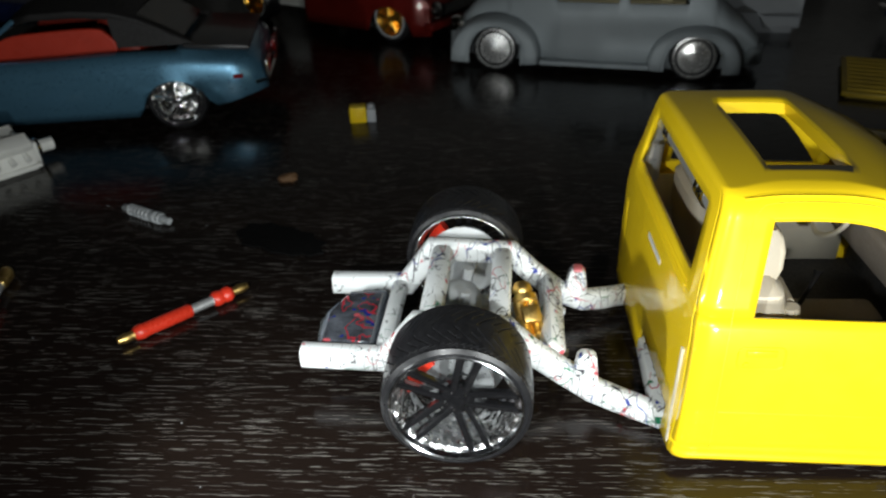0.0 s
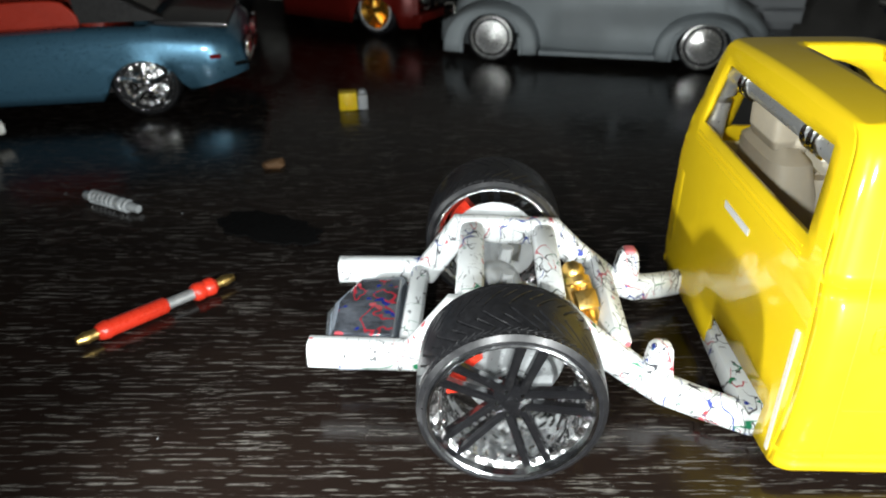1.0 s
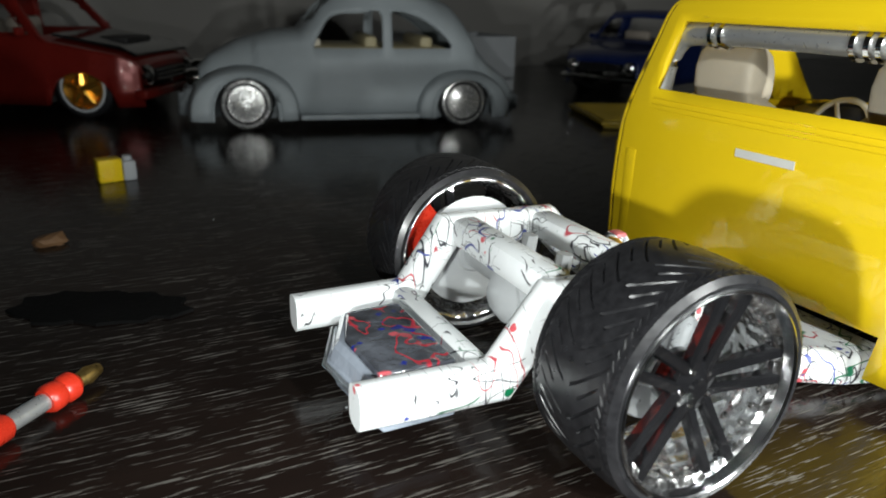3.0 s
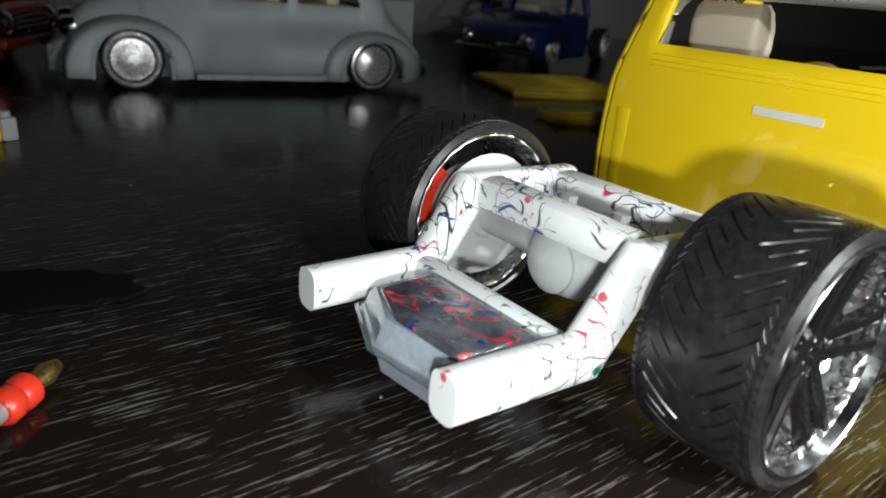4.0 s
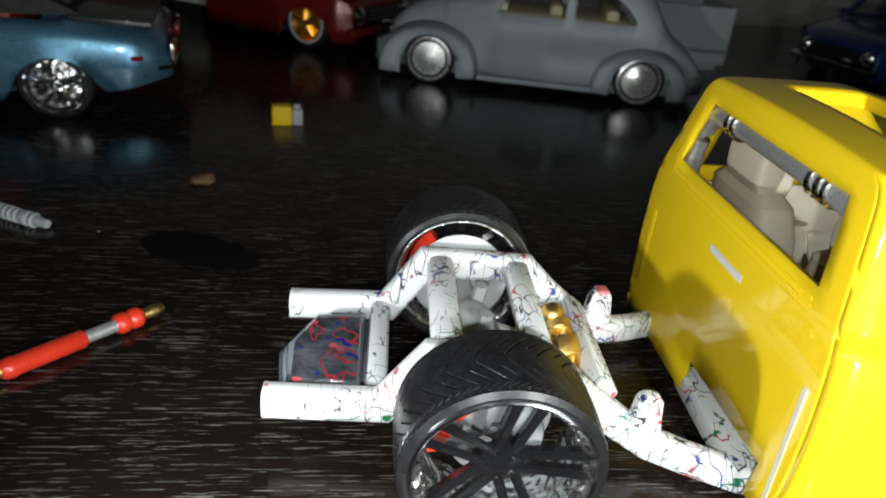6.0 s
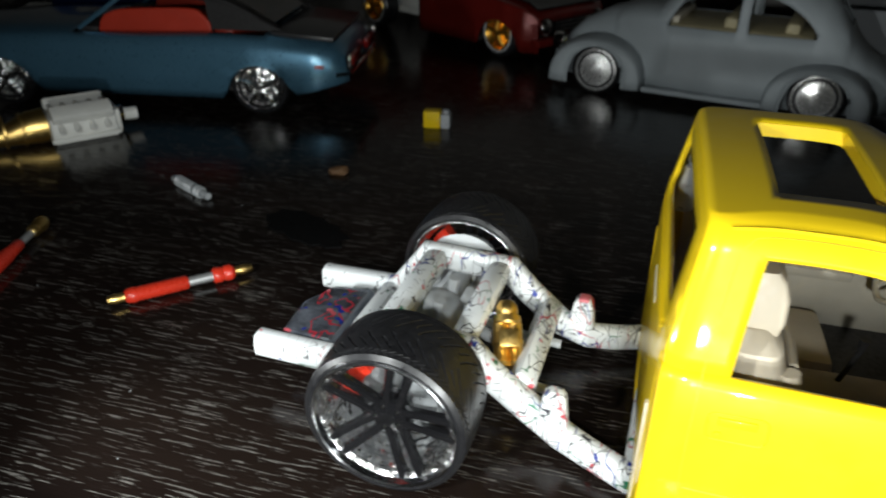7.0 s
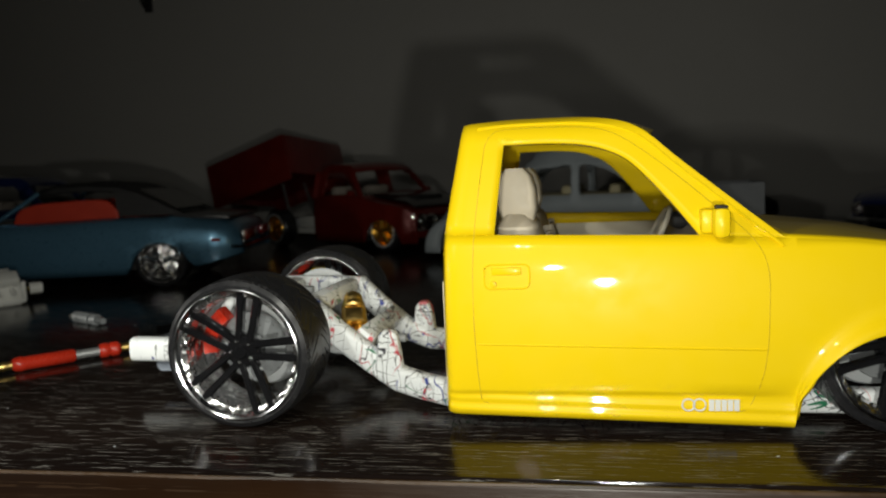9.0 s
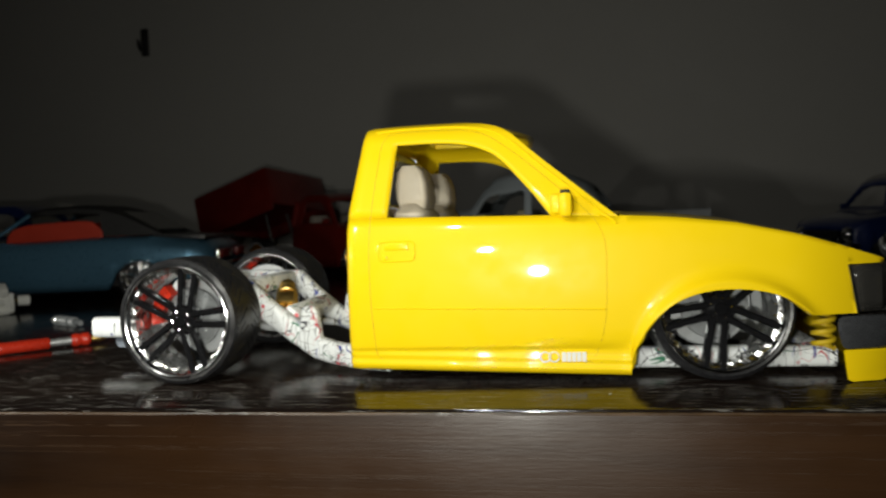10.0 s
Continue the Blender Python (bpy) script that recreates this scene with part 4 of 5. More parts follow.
def car_seat(cx, cy, base, mat):
    """Bucket seat with fluted back and round head rest."""
    s = part("seat", boxed(-0.0085, 0.0105, -0.0098, 0.0098, 0.0, 0.0055, r=0.0018), mat, cab, "beige bucket seat")
    s.matrix_basis = pose(cx, cy, base)
    back = bmesh.new()
    rings = []
    for z, w, d in ((0.0030, 0.0100, 0.0090), (0.0110, 0.0112, 0.0104), (0.0220, 0.0112, 0.0098), (0.0275, 0.0100, 0.0080), (0.0296, 0.0070, 0.0040)):
        x = -0.0062 - 0.16 * z
        rings.append([Vector((x + d * 0.5 * math.copysign(abs(math.cos(t)) ** 0.5, math.cos(t)), w * math.copysign(abs(math.sin(t)) ** 0.5, math.sin(t)), z)) for t in np.linspace(0, 2 * math.pi, 32, endpoint=False)])
    part("backrest", ring_loft(back, rings, caps=True), mat, s)
    head = bmesh.new()
    rings = []
    for z, w, d in ((0.0272, 0.0052, 0.0034), (0.0284, 0.0063, 0.0060), (0.0306, 0.0066, 0.0072), (0.0340, 0.0066, 0.0072), (0.0366, 0.0063, 0.0058), (0.0379, 0.0057, 0.0034)):
        x = -0.0090 - 0.05 * z
        rings.append([Vector((x + d * 0.5 * math.copysign(abs(math.cos(t)) ** 0.28, math.cos(t)), w * math.copysign(abs(math.sin(t)) ** 0.28, math.sin(t)), z)) for t in np.linspace(0, 2 * math.pi, 24, endpoint=False)])
    part("head_rest", ring_loft(head, rings, caps=True), mat, s)
    for k in range(5):
        z = 0.0090 + 0.0038 * k
        part("pleat", tube(bmesh.new(), [(-0.0062 - 0.16 * z + 0.0052, -0.0064, z), (-0.0062 - 0.16 * z + 0.0056, 0.0, z), (-0.0062 - 0.16 * z + 0.0052, 0.0064, z)], 0.0007, 8), mat, s)
    for sy in (-1, 1):
        part("bolster", tube(bmesh.new(), [(-0.0030, sy * 0.0090, 0.0050), (-0.0036, sy * 0.0096, 0.0140), (-0.0058, sy * 0.0090, 0.0250)], 0.0019, 10, radii=[0.0016, 0.0024, 0.0014]), mat, s)
    return s


car_seat(0.0648, -0.0172, 0.0085, SEAT_BEIGE)
car_seat(0.0648, 0.0172, 0.0085, SEAT_BEIGE)
part("centre_console", boxed(0.0560, 0.0900, -0.0040, 0.0040, 0.0085, 0.0150, r=0.0012), BEIGE_DARK, cab, "grey-beige centre console")
dash = prism(bmesh.new(), [(0.0880, 0.0250), (0.0870, 0.0300), (0.0895, 0.0330), (0.0972, 0.0330), (0.0972, 0.0180), (0.0920, 0.0180)], "y", -0.0305, 0.0305)
rounded(part("dashboard", dash, BEIGE_DARK, cab, "grey-beige dashboard"), 0.0008)
part("instrument_hood", boxed(0.0862, 0.0910, 0.0085, 0.0225, 0.0318, 0.0348, r=0.0010), BLACK_MATT, cab)
wheel_rim = bmesh.new()
sm = pose(0.0835, 0.0150, 0.0305, 0, -62, 0)
tube(wheel_rim, [sm @ Vector((0.0062 * math.cos(t), 0.0062 * math.sin(t), 0)) for t in np.linspace(0, 2 * math.pi, 33)], 0.0006, 8, caps=False)
steer = part("steering_wheel", wheel_rim, BEIGE, cab, "beige steering wheel")
for t in (0.5, 2.64, 4.71):
    part("steering_spoke", tube(bmesh.new(), [sm @ Vector((0, 0, -0.0006)), sm @ Vector((0.0060 * math.cos(t), 0.0060 * math.sin(t), 0))], 0.0005, 6), BEIGE, steer)
part("gear_lever", tube(bmesh.new(), [(0.0740, 0.0010, 0.0145), (0.0760, 0.0010, 0.0215), (0.0762, 0.0010, 0.0240)], 0.0006, 8, radii=[0.0005, 0.0005, 0.0010]), BLACK_MATT, cab)
part("rear_view_mirror", boxed(-0.0007, 0.0007, -0.0048, 0.0048, -0.0014, 0.0014, r=0.0005, m=pose(0.0868, -0.0020, 0.0412, 0, -40, 0)), CHROME, cab, "small chrome rear-view mirror")
part("wiper", tube(bmesh.new(), [(0.0975, 0.0120, 0.0356), (0.0950, 0.0020, 0.0370), (0.0940, -0.0080, 0.0375)], 0.0004, 6), DULL_METAL, cab)

# ================= background models =================


def mirrored_loft(bm, stations):
    """stations: (x, half section from the sill up to the roof's middle); both sides are skinned."""
    rings = []
    for x, half in stations:
        right = [Vector((x + (p[2] if len(p) > 2 else 0), p[0], p[1])) for p in half]
        left = [Vector((v.x, -v.y, v.z)) for v in reversed(right[:-1] if abs(half[-1][0]) < 1e-6 else right)]
        rings.append(right + left)
    return ring_loft(bm, rings, closed=False)


def small_wheel(parent, x, y, r, w, side, rim_mat, white=False, spokes=5, moon=False):
    """A plain model wheel: tyre, dished rim, spokes; side = +1 faces local +y."""
    prof = [(r * 0.66, 0.0), (r * 0.70, 0.0004), (r * 0.92, 0.0003), (r, -0.0008), (r, -w + 0.0008), (r * 0.92, -w), (r * 0.6, -w)]
    t = part("wheel", lathe(bmesh.new(), prof, 36), RUBBER, parent)
    t.matrix_basis = pose(x, y, r, 0, 0, 0 if side > 0 else 180)
    if moon:
        dish = [(r * 0.88, 0.0002), (r * 0.86, 0.0007), (r * 0.80, 0.0009), (r * 0.76, 0.0002), (r * 0.66, 0.0001), (r * 0.45, 0.0009), (r * 0.22, 0.0014), (r * 0.20, 0.0020), (0.0, 0.0023)]
        part("rim", lathe(bmesh.new(), dish, 40), RIPPLE_CHROME if x > 0 else MOON_CHROME, t, "domed chrome wheel disc")
        return t
    k = 1.0 if white else 1.2
    part("rim", lathe(bmesh.new(), [(r * 0.70 * k, 0.0004), (r * 0.67 * k, 0.0009), (r * 0.62 * k, 0.0002), (r * 0.52 * k, -0.0014), (r * 0.20, -0.0004), (r * 0.16, 0.0008), (0.0, 0.0012)], 36), rim_mat, t)
    for n in range(spokes):
        a = 2 * math.pi * n / spokes + 0.3
        bm = bmesh.new()
        tube(bm, [(r * 0.14 * math.cos(a), 0.0005, r * 0.14 * math.sin(a)), (r * 0.60 * k * math.cos(a), 0.0002, r * 0.60 * k * math.sin(a))], r * 0.085, 6, radii=[r * 0.12, r * 0.08])
        part("spoke", bm, rim_mat, t)
    if white:
        part("whitewall", lathe(bmesh.new(), [(r * 0.72, 0.0005), (r * 0.76, 0.0008), (r * 0.80, 0.0005)], 36), LIGHT_PRIMER, t)
    return t


def cut_faces(bm, inside):
    doomed = [f for f in bm.faces if inside(f.calc_center_median())]
    bmesh.ops.delete(bm, geom=doomed, context="FACES")


def in_polygon(x, z, poly):
    hit = False
    for (x0, z0), (x1, z1) in zip(poly, poly[1:] + poly[:1]):
        if (z0 > z) != (z1 > z) and x < (x1 - x0) * (z - z0) / (z1 - z0) + x0:
            hit = not hit
    return hit


# ---- grey rounded saloon in primer ----
beetle = thing("rounded_saloon", "grey primer model of a rounded old saloon on chrome wheels", "model car", pose(0.0622, 0.2276, 0, 0, 0, 167.7))
TOP = [(-0.0760, 0.0080), (-0.0730, 0.0150), (-0.0670, 0.0212), (-0.0600, 0.0262), (-0.0550, 0.0318), (-0.0510, 0.0378), (-0.0465, 0.0450), (-0.0418, 0.0498), (-0.0309, 0.0548), (-0.0200, 0.0570), (-0.0100, 0.0574), (0.0010, 0.0568), (0.0085, 0.0550), (0.0130, 0.0515), (0.0190, 0.0430), (0.0225, 0.0388), (0.0340, 0.0378), (0.0480, 0.0336), (0.0590, 0.0276), (0.0665, 0.0200), (0.0712, 0.0115), (0.0725, 0.0060)]
WIDE = [(-0.0760, 0.0060), (-0.0720, 0.0125), (-0.0600, 0.0180), (-0.0440, 0.0222), (-0.0240, 0.0245), (-0.0050, 0.0250), (0.0150, 0.0240), (0.0250, 0.0215), (0.0400, 0.0175), (0.0580, 0.0125), (0.0690, 0.0085), (0.0725, 0.0060)]
stations = []
for x in np.linspace(-0.0760, 0.0725, 110):
    top, w = table_of(x, TOP), table_of(x, WIDE)
    belt = min(0.0325, top * 0.72 + 0.004) if top > 0.036 else top * 0.7
    half = [(w * 0.98, 0.0038), (w * 1.0, 0.0130), (w * 1.0, belt * 0.8), (w * 0.99, belt)]
    for k in range(1, 25):
        a = k / 24 * math.pi / 2
        half.append((w * 0.97 * math.cos(a) ** 0.62 if k < 24 else 0.0, belt + (top - belt) * math.sin(a) ** 0.9))
    stations.append((x, half))
bm = mirrored_loft(bmesh.new(), stations)
SIDE_GLASS = [[(0.0195, 0.0298), (0.0155, 0.0388), (0.0098, 0.0456), (-0.0020, 0.0470), (-0.0105, 0.0472), (-0.0105, 0.0298)], [(-0.0145, 0.0298), (-0.0145, 0.0472), (-0.0255, 0.0460), (-0.0345, 0.0412), (-0.0412, 0.0345), (-0.0400, 0.0302)]]
cut_faces(bm, lambda c: abs(c.y) > 0.0105 and any(in_polygon(c.x, c.z, p) for p in SIDE_GLASS))
cut_faces(bm, lambda c: abs(c.y) < 0.0165 and 0.0100 < c.x < 0.0195 and c.z > 0.0420)
cut_faces(bm, lambda c: abs(c.y) < 0.0110 and -0.0520 < c.x < -0.0440 and c.z > 0.0370)
solid(part("body", bm, PRIMER, beetle, "matt grey primer body", sharp=50), 0.0008)
for s in (-1, 1):
    for poly in SIDE_GLASS:
        pts = []
        for x, z in poly + poly[:1]:
            w, top = table_of(x, WIDE), table_of(x, TOP)
            belt = 0.0325
            f = min(1, max(0, (z - belt) / (top - belt)))
            a = math.asin(min(1, f ** (1 / 0.9)))
            pts.append((x, s * w * 0.97 * max(0.02, math.cos(a)) ** 0.62, z))
        part("window_frame", tube(bmesh.new(), curve(pts, 44), 0.0009, 6, caps=False), PRIMER, beetle)
    # front and rear wings: arched shells over the wheels
    for cx, fw, bw, hh in ((0.0454, 0.0228, 0.0215, 0.0252), (-0.0454, 0.0205, 0.0215, 0.0240)):
        rings = []
        for k in range(21):
            a = math.pi * k / 20
            ex = math.cos(a)
            lx = cx + (fw if ex > 0 else bw) * ex
            hz = 0.0045 + (hh - 0.0045) * math.sin(a) ** 0.75
            ring = []
            for j in range(9):
                b = math.pi / 2 * j / 8
                ring.append(Vector((cx + (lx - cx) * (0.80 + 0.20 * math.cos(b * 0.6)), s * (0.0150 + 0.0150 * math.sin(b) ** 0.8), 0.0042 + (hz - 0.0042) * (1.0 - 0.16 * (j / 8) ** 2.2))))
            ox, oz = cx + 0.0131 * math.cos(a), 0.0042 + 0.0186 * math.sin(a) ** 0.72
            edge = ring[-1]
            for f in (0.35, 0.7, 1.0):
                ring.append(Vector((edge.x + (ox - edge.x) * f, s * (0.0300 + 0.0006 * math.sin(f * math.pi)), edge.z + (min(oz, edge.z) - edge.z) * f)))
            rings.append(ring)
        wing = bmesh.new()
        ring_loft(wing, rings, closed=False)
        # rolled lip round the wheel opening
        lip = [r[-1] for r in rings]
        part("wing_lip", tube(bmesh.new(), lip, 0.0006, 6), PRIMER, beetle)
        solid(part("wing", wing, PRIMER, beetle, "rounded grey wing", sharp=60), 0.0007)
    part("running_board", boxed(-0.0260, 0.0240, min(s * 0.0235, s * 0.0290), max(s * 0.0235, s * 0.0290), 0.0040, 0.0062, r=0.0006), PRIMER, beetle)
    part("door_seam", tube(bmesh.new(), [(-0.0125, s * 0.0250, 0.0080), (-0.0125, s * 0.0252, 0.0200), (-0.0125, s * 0.0247, 0.0325)], 0.0002, 5), VINYL, beetle)
    part("headlamp", lathe(bmesh.new(), [(0.0, 0.0022), (0.0028, 0.0016), (0.0036, 0.0), (0.0034, -0.0030)], 20, m=pose(0.0660, s * 0.0225, 0.0210, 0, 0, -90)), CHROME, beetle)
    for x in (0.0454, -0.0454):
        small_wheel(beetle, x, s * 0.0278, 0.0108, 0.0080, s, BRIGHT_WHEEL, moon=True)
part("cabin_tub", boxed(-0.040, 0.018, -0.0205, 0.0205, 0.006, 0.0330, r=0.002), OLIVE, beetle, "olive-beige interior tub")
part("bench_seat", boxed(-0.034, -0.028, -0.018, 0.018, 0.0300, 0.0372, r=0.002), OLIVE, beetle, "pale yellow-beige seats")
part("bench_seat", boxed(-0.010, -0.004, -0.018, 0.018, 0.0300, 0.0372, r=0.002), OLIVE, beetle)
part("dashboard", boxed(0.0140, 0.0185, -0.018, 0.018, 0.0325, 0.0360, r=0.001), BEIGE, beetle)
part("rear_apron", boxed(-0.0750, -0.0690, -0.0160, 0.0160, 0.0050, 0.0120, r=0.001), PRIMER, beetle)

# ---- pickup bed in grey primer, standing on the table behind ----
bed = thing("pickup_bed", "light grey primer pickup bed without wheels", "model part", pose(0.1480, 0.2950, 0, 0, 0, -6))
part("bed_floor", boxed(-0.030, 0.030, -0.026, 0.026, 0.010, 0.012), LIGHT_PRIMER, bed)
for s in (-1, 1):
    side = [(-0.030, 0.004), (-0.012, 0.004), (-0.008, 0.012), (0.0, 0.0155), (0.008, 0.012), (0.012, 0.004), (0.030, 0.004), (0.030, 0.0335), (-0.030, 0.0335)]
    rounded(part("bed_side", prism(bmesh.new(), side, "y", s * 0.026 if s < 0 else 0.0245, -0.0245 if s < 0 else 0.026), LIGHT_PRIMER, bed), 0.0005)
part("bed_front", boxed(-0.0300, -0.0285, -0.0245, 0.0245, 0.004, 0.0335), LIGHT_PRIMER, bed)
part("tailgate", boxed(0.0285, 0.0300, -0.0245, 0.0245, 0.004, 0.0335), LIGHT_PRIMER, bed)
for s in (-1, 1):
    part("bed_skid", boxed(-0.028, 0.028, s * 0.018 - 0.002, s * 0.018 + 0.002, 0.0, 0.010), LIGHT_PRIMER, bed)

# ---- blue metallic coupe ----
coupe = thing("blue_coupe", "metallic blue model coupe with dark roof, red seats and chrome wheels", "model car", pose(-0.1745, 0.1575, 0, 0, 0, 190.5))
C_TOP = [(-0.0900, 0.0200), (-0.0890, 0.0245), (-0.0865, 0.0274), (-0.0800, 0.0296), (-0.0600, 0.0316), (-0.0300, 0.0322), (0.0200, 0.0318), (0.0600, 0.0305), (0.0850, 0.0285), (0.0930, 0.0260), (0.0950, 0.0200)]
C_WIDE = [(-0.0900, 0.0275), (-0.0860, 0.0310), (-0.0780, 0.0338), (-0.0500, 0.0358), (0.0, 0.0352), (0.0500, 0.0352), (0.0850, 0.0330), (0.0950, 0.0290)]
stations = []
for x in np.linspace(-0.0900, 0.0950, 80):
    top, w = table_of(x, C_TOP), table_of(x, C_WIDE)
    hip = 0.0010 * math.exp(-((x + 0.045) / 0.03) ** 2)
    sill = table_of(x, [(-0.0900, 0.0135), (-0.0700, 0.0085), (-0.0600, 0.0065)])
    for wx in (-0.054, 0.054):
        d = abs(x - wx)
        if d < 0.0135:
            sill = max(sill, 0.0065 + math.sqrt(0.0135 ** 2 - d * d) * 0.98)
    half = [(w * 0.93, sill), (w * 0.97, max(sill + 0.0005, 0.0100)), (w * 1.0, max(sill + 0.001, 0.0165)), (w * 0.995, max(sill + 0.0015, 0.0205)), (w * 0.975, max(sill + 0.002, top - 0.0055)), (w * 0.94, max(sill + 0.0023, top - 0.0026 + hip * 0.4)), (w * 0.88, top - 0.0008 + hip), (w * 0.5, top + 0.0008), (0.0, top + 0.0012)]
    stations.append((x, half))
bm = mirrored_loft(bmesh.new(), stations)
cut_faces(bm, lambda c: -0.058 < c.x < 0.022 and abs(c.y) < 0.0290 and c.z > 0.028)
solid(part("body", bm, BLUE_METAL, coupe, "metallic blue body", sharp=40), 0.0008)
roof = []
for x, hw, z in ((-0.0620, 0.0255, 0.0335), (-0.0520, 0.0262, 0.0395), (-0.0430, 0.0262, 0.0440), (-0.0340, 0.0258, 0.0468), (-0.0200, 0.0255, 0.0480), (-0.0050, 0.0250, 0.0476), (0.0020, 0.0245, 0.0462)):
    roof.append((x, [(hw, z - 0.0035), (hw * 0.97, z - 0.0012), (hw * 0.86, z), (hw * 0.4, z + 0.0009), (0.0, z + 0.0011)]))
bm = mirrored_loft(bmesh.new(), roof)
cut_faces(bm, lambda c: -0.0600 < c.x < -0.0435 and abs(c.y) < 0.0225)
solid(part("roof", bm, VINYL, coupe, "dark grey vinyl roof"), 0.0010)
for s in (-1, 1):
    quarter = [(-0.0640, 0.0325), (-0.0340, 0.0325), (-0.0330, 0.0440), (-0.0430, 0.0420), (-0.0530, 0.0375)]
    part("roof_pillar", prism(bmesh.new(), quarter, "y", min(s * 0.0250, s * 0.0262), max(s * 0.0250, s * 0.0262)), VINYL, coupe)
    part("screen_pillar", tube(bmesh.new(), [(0.0015, s * 0.0243, 0.0445), (0.0200, s * 0.0285, 0.0318)], 0.0009, 6), BLUE_METAL, coupe)
    part("seat", boxed(-0.0280, -0.0180, min(s * 0.006, s * 0.0240), max(s * 0.006, s * 0.0240), 0.014, 0.0375, r=0.0030), RED_SEAT, coupe, "red vinyl seats")
    card = [(p.x, p.z) for p in curve([(-0.0340, 0, 0.0120), (-0.0345, 0, 0.0330), (-0.0325, 0, 0.0375), (-0.0270, 0, 0.0405), (-0.0050, 0, 0.0400), (0.0060, 0, 0.0385), (0.0120, 0, 0.0330), (0.0140, 0, 0.0120)], 30)]
    rounded(part("door_card", prism(bmesh.new(), card, "y", min(s * 0.0250, s * 0.0272), max(s * 0.0250, s * 0.0272)), RED_SEAT, coupe, "red inner side panel"), 0.0005)
    part("side_lamp", boxed(-0.0812, -0.0775, min(s * 0.0318, s * 0.0342), max(s * 0.0318, s * 0.0342), 0.0200, 0.0214), RED_LENS, coupe, "red side marker lamp")
    for x in (-0.054, 0.054):
        small_wheel(coupe, x, s * 0.0325, 0.0118, 0.0095, s, FOIL, spokes=5)
    part("tail_chrome", boxed(-0.0910, -0.0892, min(s * 0.025, s * 0.0285), max(s * 0.025, s * 0.0285), 0.0185, 0.0245, r=0.0006), CHROME, coupe, "chrome tail lamp frame")
    part("tail_lamp", boxed(-0.0914, -0.0894, min(s * 0.006, s * 0.025), max(s * 0.006, s * 0.025), 0.0195, 0.0240, r=0.0005), RED_LENS, coupe)
part("rear_bench", boxed(-0.0420, -0.0330, -0.0220, 0.0220, 0.0120, 0.0350, r=0.0020), RED_SEAT, coupe)
part("boot_lid", boxed(-0.0125, 0.0125, -0.0285, 0.0285, -0.0010, 0.0008, r=0.0004, m=pose(-0.0720, 0, 0.0312, 0, -4.5, 0)), BOOT_GREY, coupe, "dark grey boot lid")
part("cabin_floor", boxed(-0.055, 0.022, -0.027, 0.027, 0.0080, 0.0120), BLACK_MATT, coupe)
part("dashboard", boxed(0.0130, 0.0220, -0.0270, 0.0270, 0.0200, 0.0325, r=0.001), BLACK_MATT, coupe)
part("rear_window", prism(bmesh.new(), [(-0.0596, 0.0352), (-0.0588, 0.0346), (-0.0428, 0.0440), (-0.0436, 0.0446)], "y", -0.0220, 0.0220), SMOKED, coupe, "smoked rear window")
part("rear_bumper", tube(bmesh.new(), [(-0.0850, -0.0312, 0.0172), (-0.0900, -0.0265, 0.0168), (-0.0908, 0.0, 0.0168), (-0.0900, 0.0265, 0.0168), (-0.0850, 0.0312, 0.0172)], 0.0010, 8), CHROME, coupe)


